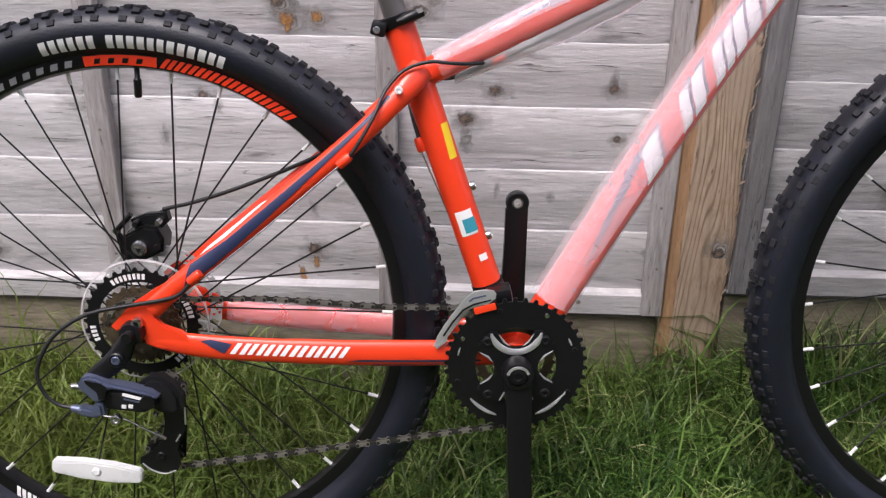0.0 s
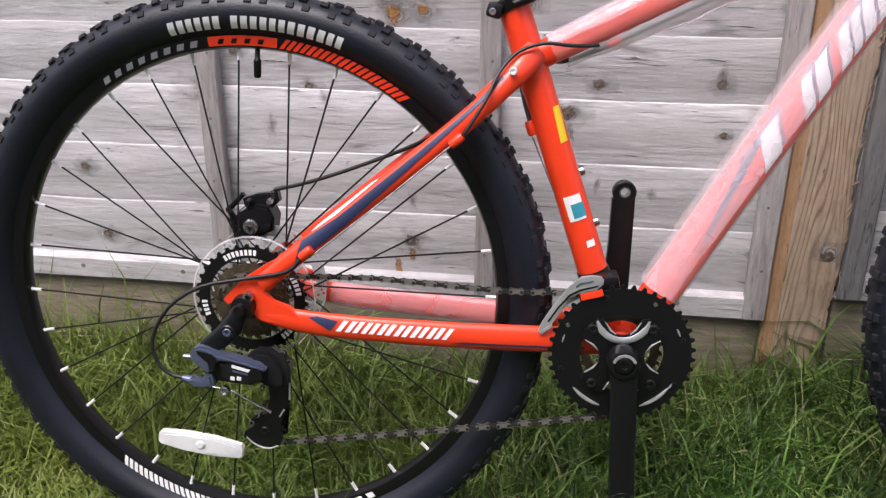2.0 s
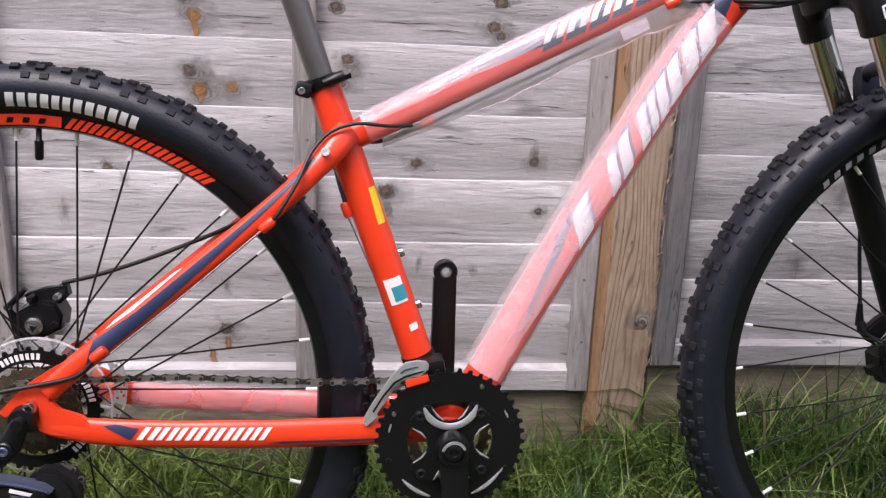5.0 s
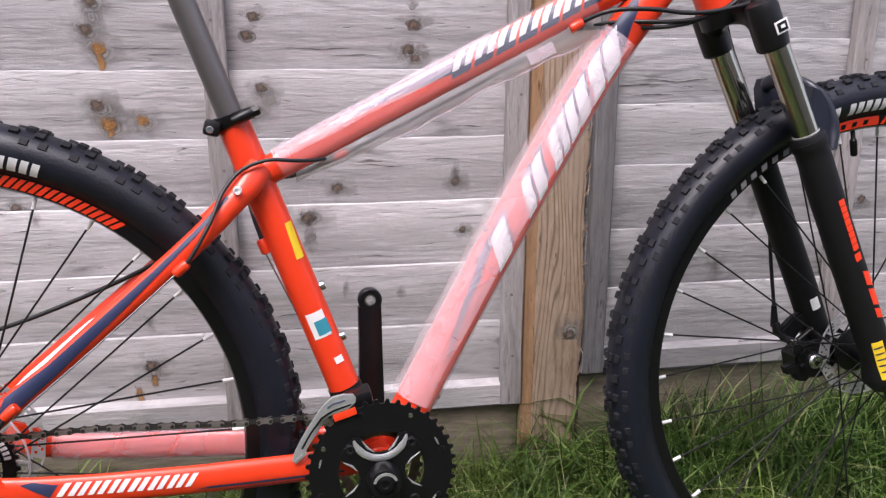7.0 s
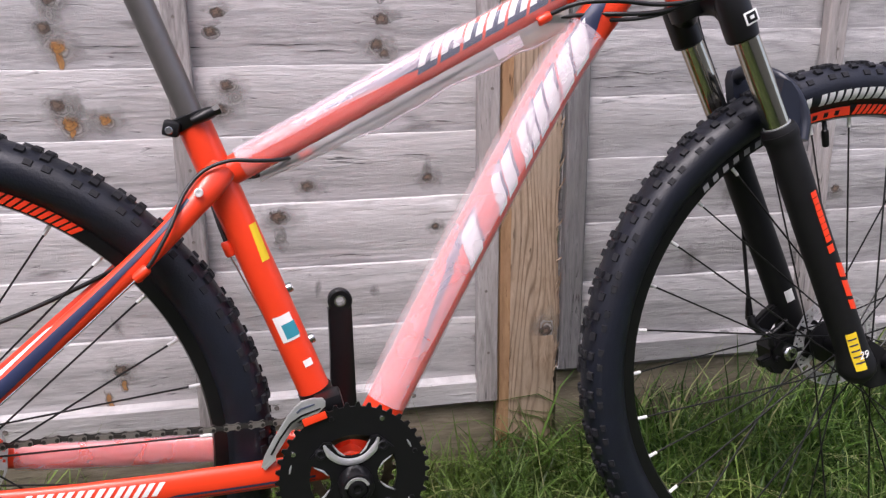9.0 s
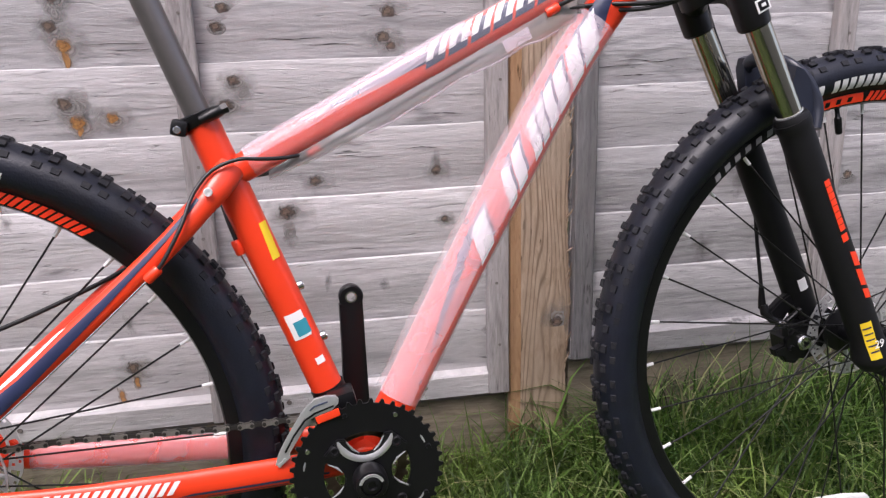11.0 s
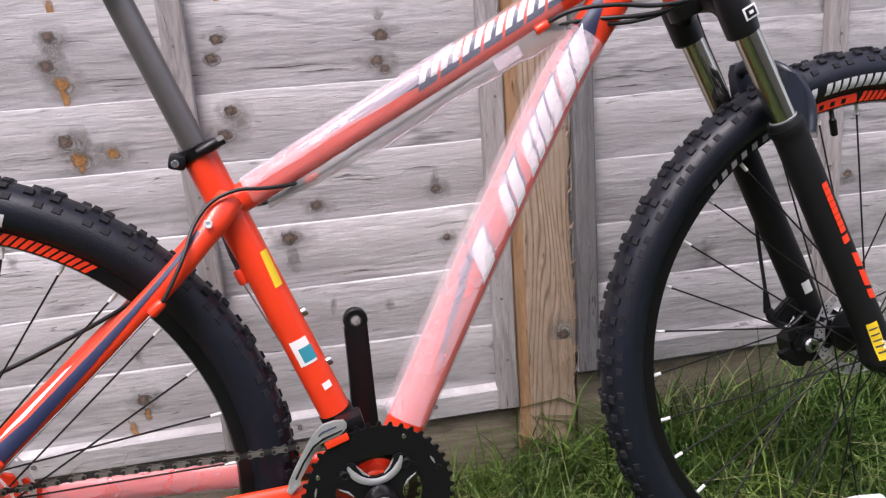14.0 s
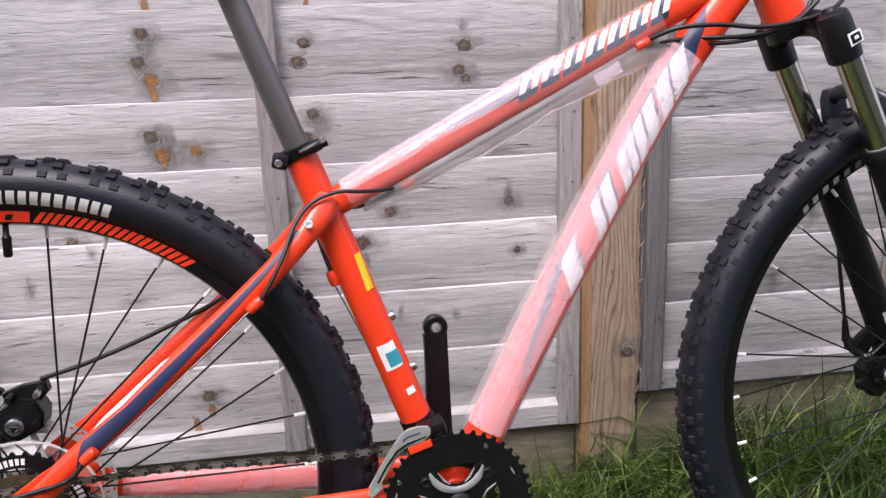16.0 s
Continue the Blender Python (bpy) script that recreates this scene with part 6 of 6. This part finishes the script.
# --- rear derailleur
rd = part("rear_derailleur", plate([(-0.5030, 0.3130), (-0.4980, 0.3240), (-0.4840, 0.3260), (-0.4600, 0.3180), (-0.4280, 0.3090), (-0.4180, 0.3000), (-0.4230, 0.2880), (-0.4380, 0.2810), (-0.4600, 0.2840), (-0.4800, 0.2870), (-0.4880, 0.2950)], -0.092, -0.076, 0.004), BLACK, bike, "blue-grey and black rear derailleur")
part("hanger_link", tube([(-0.4440, -0.082, 0.3760), (-0.4560, -0.084, 0.3540), (-0.4700, -0.084, 0.3400), (-0.4860, -0.085, 0.3290), (-0.4930, -0.085, 0.3230)], [0.009, 0.0125, 0.0125, 0.0110, 0.009], 18, squash=0.5), BLACK, rd)
bolt(rd, (-0.4594, -0.090, 0.3498), 0.0090, 0.004, BLACK, "pivot_bolt")
bolt(rd, (-0.4594, -0.0925, 0.3498), 0.0052, 0.003, BLUEGREY, "pivot_socket")
part("upper_shell", plate([(-0.5050, 0.3160), (-0.5060, 0.3235), (-0.5005, 0.3306), (-0.4920, 0.3330), (-0.4840, 0.3312), (-0.4717, 0.3236), (-0.4516, 0.3188), (-0.4260, 0.3112), (-0.4170, 0.3040), (-0.4200, 0.3015), (-0.4400, 0.3085), (-0.4560, 0.3130), (-0.4700, 0.3150), (-0.4760, 0.3120), (-0.4800, 0.3020), (-0.4880, 0.2990), (-0.4940, 0.3050)], -0.0985, -0.080, 0.003), BLUEGREY, rd, "blue-grey upper shell")
part("black_inlay", plate([(-0.4961, 0.3290), (-0.4780, 0.3243), (-0.4730, 0.3190), (-0.4770, 0.3060), (-0.4830, 0.3040), (-0.4839, 0.3135), (-0.4952, 0.3247)], -0.0998, -0.0970), BLACK, rd)
part("side_plate", plate([(-0.4720, 0.3120), (-0.4560, 0.3105), (-0.4300, 0.3020), (-0.4240, 0.2950), (-0.4300, 0.2870), (-0.4440, 0.2850), (-0.4680, 0.2900)], -0.0962, -0.088, 0.002), MATT, rd)
part("shell_ridge", plate([(-0.4560, 0.3040), (-0.4300, 0.2975), (-0.4300, 0.2955), (-0.4560, 0.3020)], -0.0972, -0.0955), BLUEGREY, rd)
part("white_glyph", box((-0.4452, -0.0968, 0.3058), (0.0235, 0.001, 0.0035), (0, 17, 0)), WHITE, rd)
for x in (-0.4568, -0.4490):
    part("white_glyph", box((x, -0.0968, 0.2936), (0.0052, 0.001, 0.0046), (0, 8, 0), 0.0003), WHITE, rd)
part("link_pin", tube([(-0.4290, -0.099, 0.2985), (-0.4290, -0.080, 0.2985)], 0.0085, 18, side=(1, 0, 0)), BLACK, rd)
part("cable_arm", plate([(-0.5110, 0.2900), (-0.5060, 0.2945), (-0.4960, 0.2900), (-0.4890, 0.2990), (-0.4820, 0.2970), (-0.4810, 0.2830), (-0.4900, 0.2790), (-0.5020, 0.2800), (-0.5110, 0.2840)], -0.0975, -0.084, 0.003), BLUEGREY, rd)
part("barrel", tube([(-0.5200, -0.090, 0.2900), (-0.5060, -0.090, 0.2865)], [0.0042, 0.0058], 12), BLUEGREY, rd)
part("inner_cable", tube(smooth_line([(-0.5050, -0.091, 0.2850), (-0.4800, -0.093, 0.2800), (-0.4600, -0.092, 0.2750), (-0.4400, -0.090, 0.2610), (-0.4183, -0.088, 0.2469)], 16), 0.0011, 6), STEEL, rd)
part("cable_end", tube([(-0.4270, -0.0885, 0.2530), (-0.4170, -0.088, 0.2460)], 0.0019, 8), STEEL, rd)
bolt(rd, (-0.4680, -0.094, 0.2770), 0.0066, 0.006, STEEL, "pinch_bolt")
bolt(rd, (-0.5040, -0.090, 0.3165), 0.0038, 0.012, STEEL, "limit_screw", direction=(-0.9, -0.3, 0.2))
bolt(rd, (-0.4250, -0.088, 0.2800), 0.003, 0.006, STEEL, "limit_screw", direction=(0.2, -0.9, -0.3))
part("knuckle", plate([(-0.4430, 0.3150), (-0.4300, 0.3235), (-0.4150, 0.3220), (-0.4034, 0.3125), (-0.3954, 0.2980), (-0.3960, 0.2800), (-0.4060, 0.2740), (-0.4240, 0.2780), (-0.4370, 0.2890)], -0.0860, -0.0640, 0.005), MATT, rd)
cage = part("outer_cage", plate([(-0.4250, 0.3000), (-0.4050, 0.3100), (-0.3958, 0.2960), (-0.3965, 0.2640), (-0.4010, 0.2440), (-0.4060, 0.2350), (-0.4120, 0.2220), (-0.4110, 0.2020), (-0.4160, 0.1900), (-0.4330, 0.1845), (-0.4500, 0.1910), (-0.4610, 0.2010), (-0.4590, 0.2090), (-0.4430, 0.2190), (-0.4300, 0.2330), (-0.4240, 0.2560), (-0.4250, 0.2800)], -0.068, -0.0655, 0.0008), BLACK, rd)
part("inner_cage", plate([(-0.4350, 0.3110), (-0.4150, 0.3140), (-0.4020, 0.2940), (-0.4060, 0.2400), (-0.4120, 0.1960), (-0.4300, 0.1890), (-0.4480, 0.2000), (-0.4320, 0.2280), (-0.4250, 0.2680)], -0.0455, -0.0440), BLACK, rd)
for x, z in ((-0.4210, 0.2920), (-0.4330, 0.2090)):
    part("jockey_wheel", gear(11, 0.0185, 0.0222, 0.006, -0.0575, -0.0520), BLACK, rd, loc=(x, 0, z))
    bolt(rd, (x, -0.068, z + 0.003), 0.0050, 0.003, STEEL if z < 0.2 else BLACK, "jockey_bolt")
part("cage_edge", tube([(-0.3975, -0.0688, 0.2760), (-0.3990, -0.0688, 0.2540)], 0.0012, 6), SILVER, cage)
part("cage_edge", tube(smooth_line([(-0.4570, -0.0688, 0.2020), (-0.4480, -0.0688, 0.1930), (-0.4320, -0.0688, 0.1870), (-0.4180, -0.0688, 0.1910)], 10), 0.0009, 6), SILVER, cage)
part("cage_edge", tube([(-0.4130, -0.0688, 0.2310), (-0.4070, -0.0688, 0.2400)], 0.0012, 6), SILVER, cage)

# --- chain
outer = bmesh.new()
for s in (-1, 1):
    add_plate(outer, [(-0.0085, -0.0022), (-0.006, -0.0037), (-0.002, -0.0021), (0.002, -0.0021), (0.006, -0.0037), (0.0085, -0.0022), (0.0085, 0.0022), (0.006, 0.0037), (0.002, 0.0021), (-0.002, 0.0021), (-0.006, 0.0037), (-0.0085, 0.0022)], s * 0.0030 - 0.0005, s * 0.0030 + 0.0005)
outer_mesh = mesh_of(outer, CHAIN, False, "chain_link")
inner = bmesh.new()
for s in (-1, 1):
    add_plate(inner, [(-0.0085, -0.002), (-0.006, -0.0033), (-0.002, -0.0019), (0.002, -0.0019), (0.006, -0.0033), (0.0085, -0.002), (0.0085, 0.002), (0.006, 0.0033), (0.002, 0.0019), (-0.002, 0.0019), (-0.006, 0.0033), (-0.0085, 0.002)], s * 0.0019 - 0.0004, s * 0.0019 + 0.0004)
for s in (-1, 1):
    add_lathe(inner, [(0, -0.0042), (0.0021, -0.0042), (0.0021, 0.0042), (0, 0.0042)], 8, centre=(s * 0.00635, 0, 0))
inner_mesh = mesh_of(inner, PIN, False, "chain_link")


def arc(cx_, cz_, r, a0, a1, n, y):
    return [(cx_ + r * math.cos(radians(a0 + (a1 - a0) * i / n)), y, cz_ + r * math.sin(radians(a0 + (a1 - a0) * i / n))) for i in range(n + 1)]


loop = arc(AXLE_R[0], AXLE_R[1], 0.0360, 170, 85, 10, -0.040) + [(-0.2940, -0.0415, 0.4010), (-0.1520, -0.043, 0.3880)] + arc(cx, cz, 0.0690, 90, -40, 16, -0.0442) + [(0.0164, -0.0450, 0.2393), (-0.0098, -0.0452, 0.2314), (-0.1520, -0.048, 0.2150), (-0.2910, -0.051, 0.2000)] + arc(-0.4330, 0.2090, 0.0225, -80, -190, 10, -0.0548) + arc(-0.4210, 0.2920, 0.0225, -10, 120, 10, -0.0548)
pts = [Vector(p) for p in loop]
run = [0.0]
for a, b in zip(pts, pts[1:]):
    run.append(run[-1] + (b - a).length)


def on_chain(u_):
    i = max(0, min(len(pts) - 2, sum(1 for q in run if q <= u_) - 1))
    return pts[i].lerp(pts[i + 1], (u_ - run[i]) / (run[i + 1] - run[i]))


chain = new("chain")
chain.parent = bike
chain["label"] = "dark oiled steel roller chain"
count = int(run[-1] / 0.0127)
for k in range(count):
    a, b = on_chain(k * 0.0127), on_chain((k + 1) * 0.0127)
    dd = b - a
    ob = new("chain_link", outer_mesh if k % 2 else inner_mesh)
    ob.parent = chain
    ob.matrix_basis = Matrix.Translation((a + b) / 2) @ pose(0, 0, 0, 0, -math.degrees(math.atan2(dd.z, dd.x)), 0)

# --- wheel size on the fork leg
size = bpy.data.curves.new("wheel_size", "FONT")
size.body = "29"
size.size = 0.0145
size.extrude = 0.0003
size.align_x, size.align_y = "CENTER", "CENTER"
size.materials.append(WHITE)
so = new("wheel_size", size)
so.parent = legs[-1].ob
so.matrix_basis = pose(0.6190, -0.0842, 0.3770, 90, 0, 8) @ pose(0, 0, 0, 0, 0, 4)
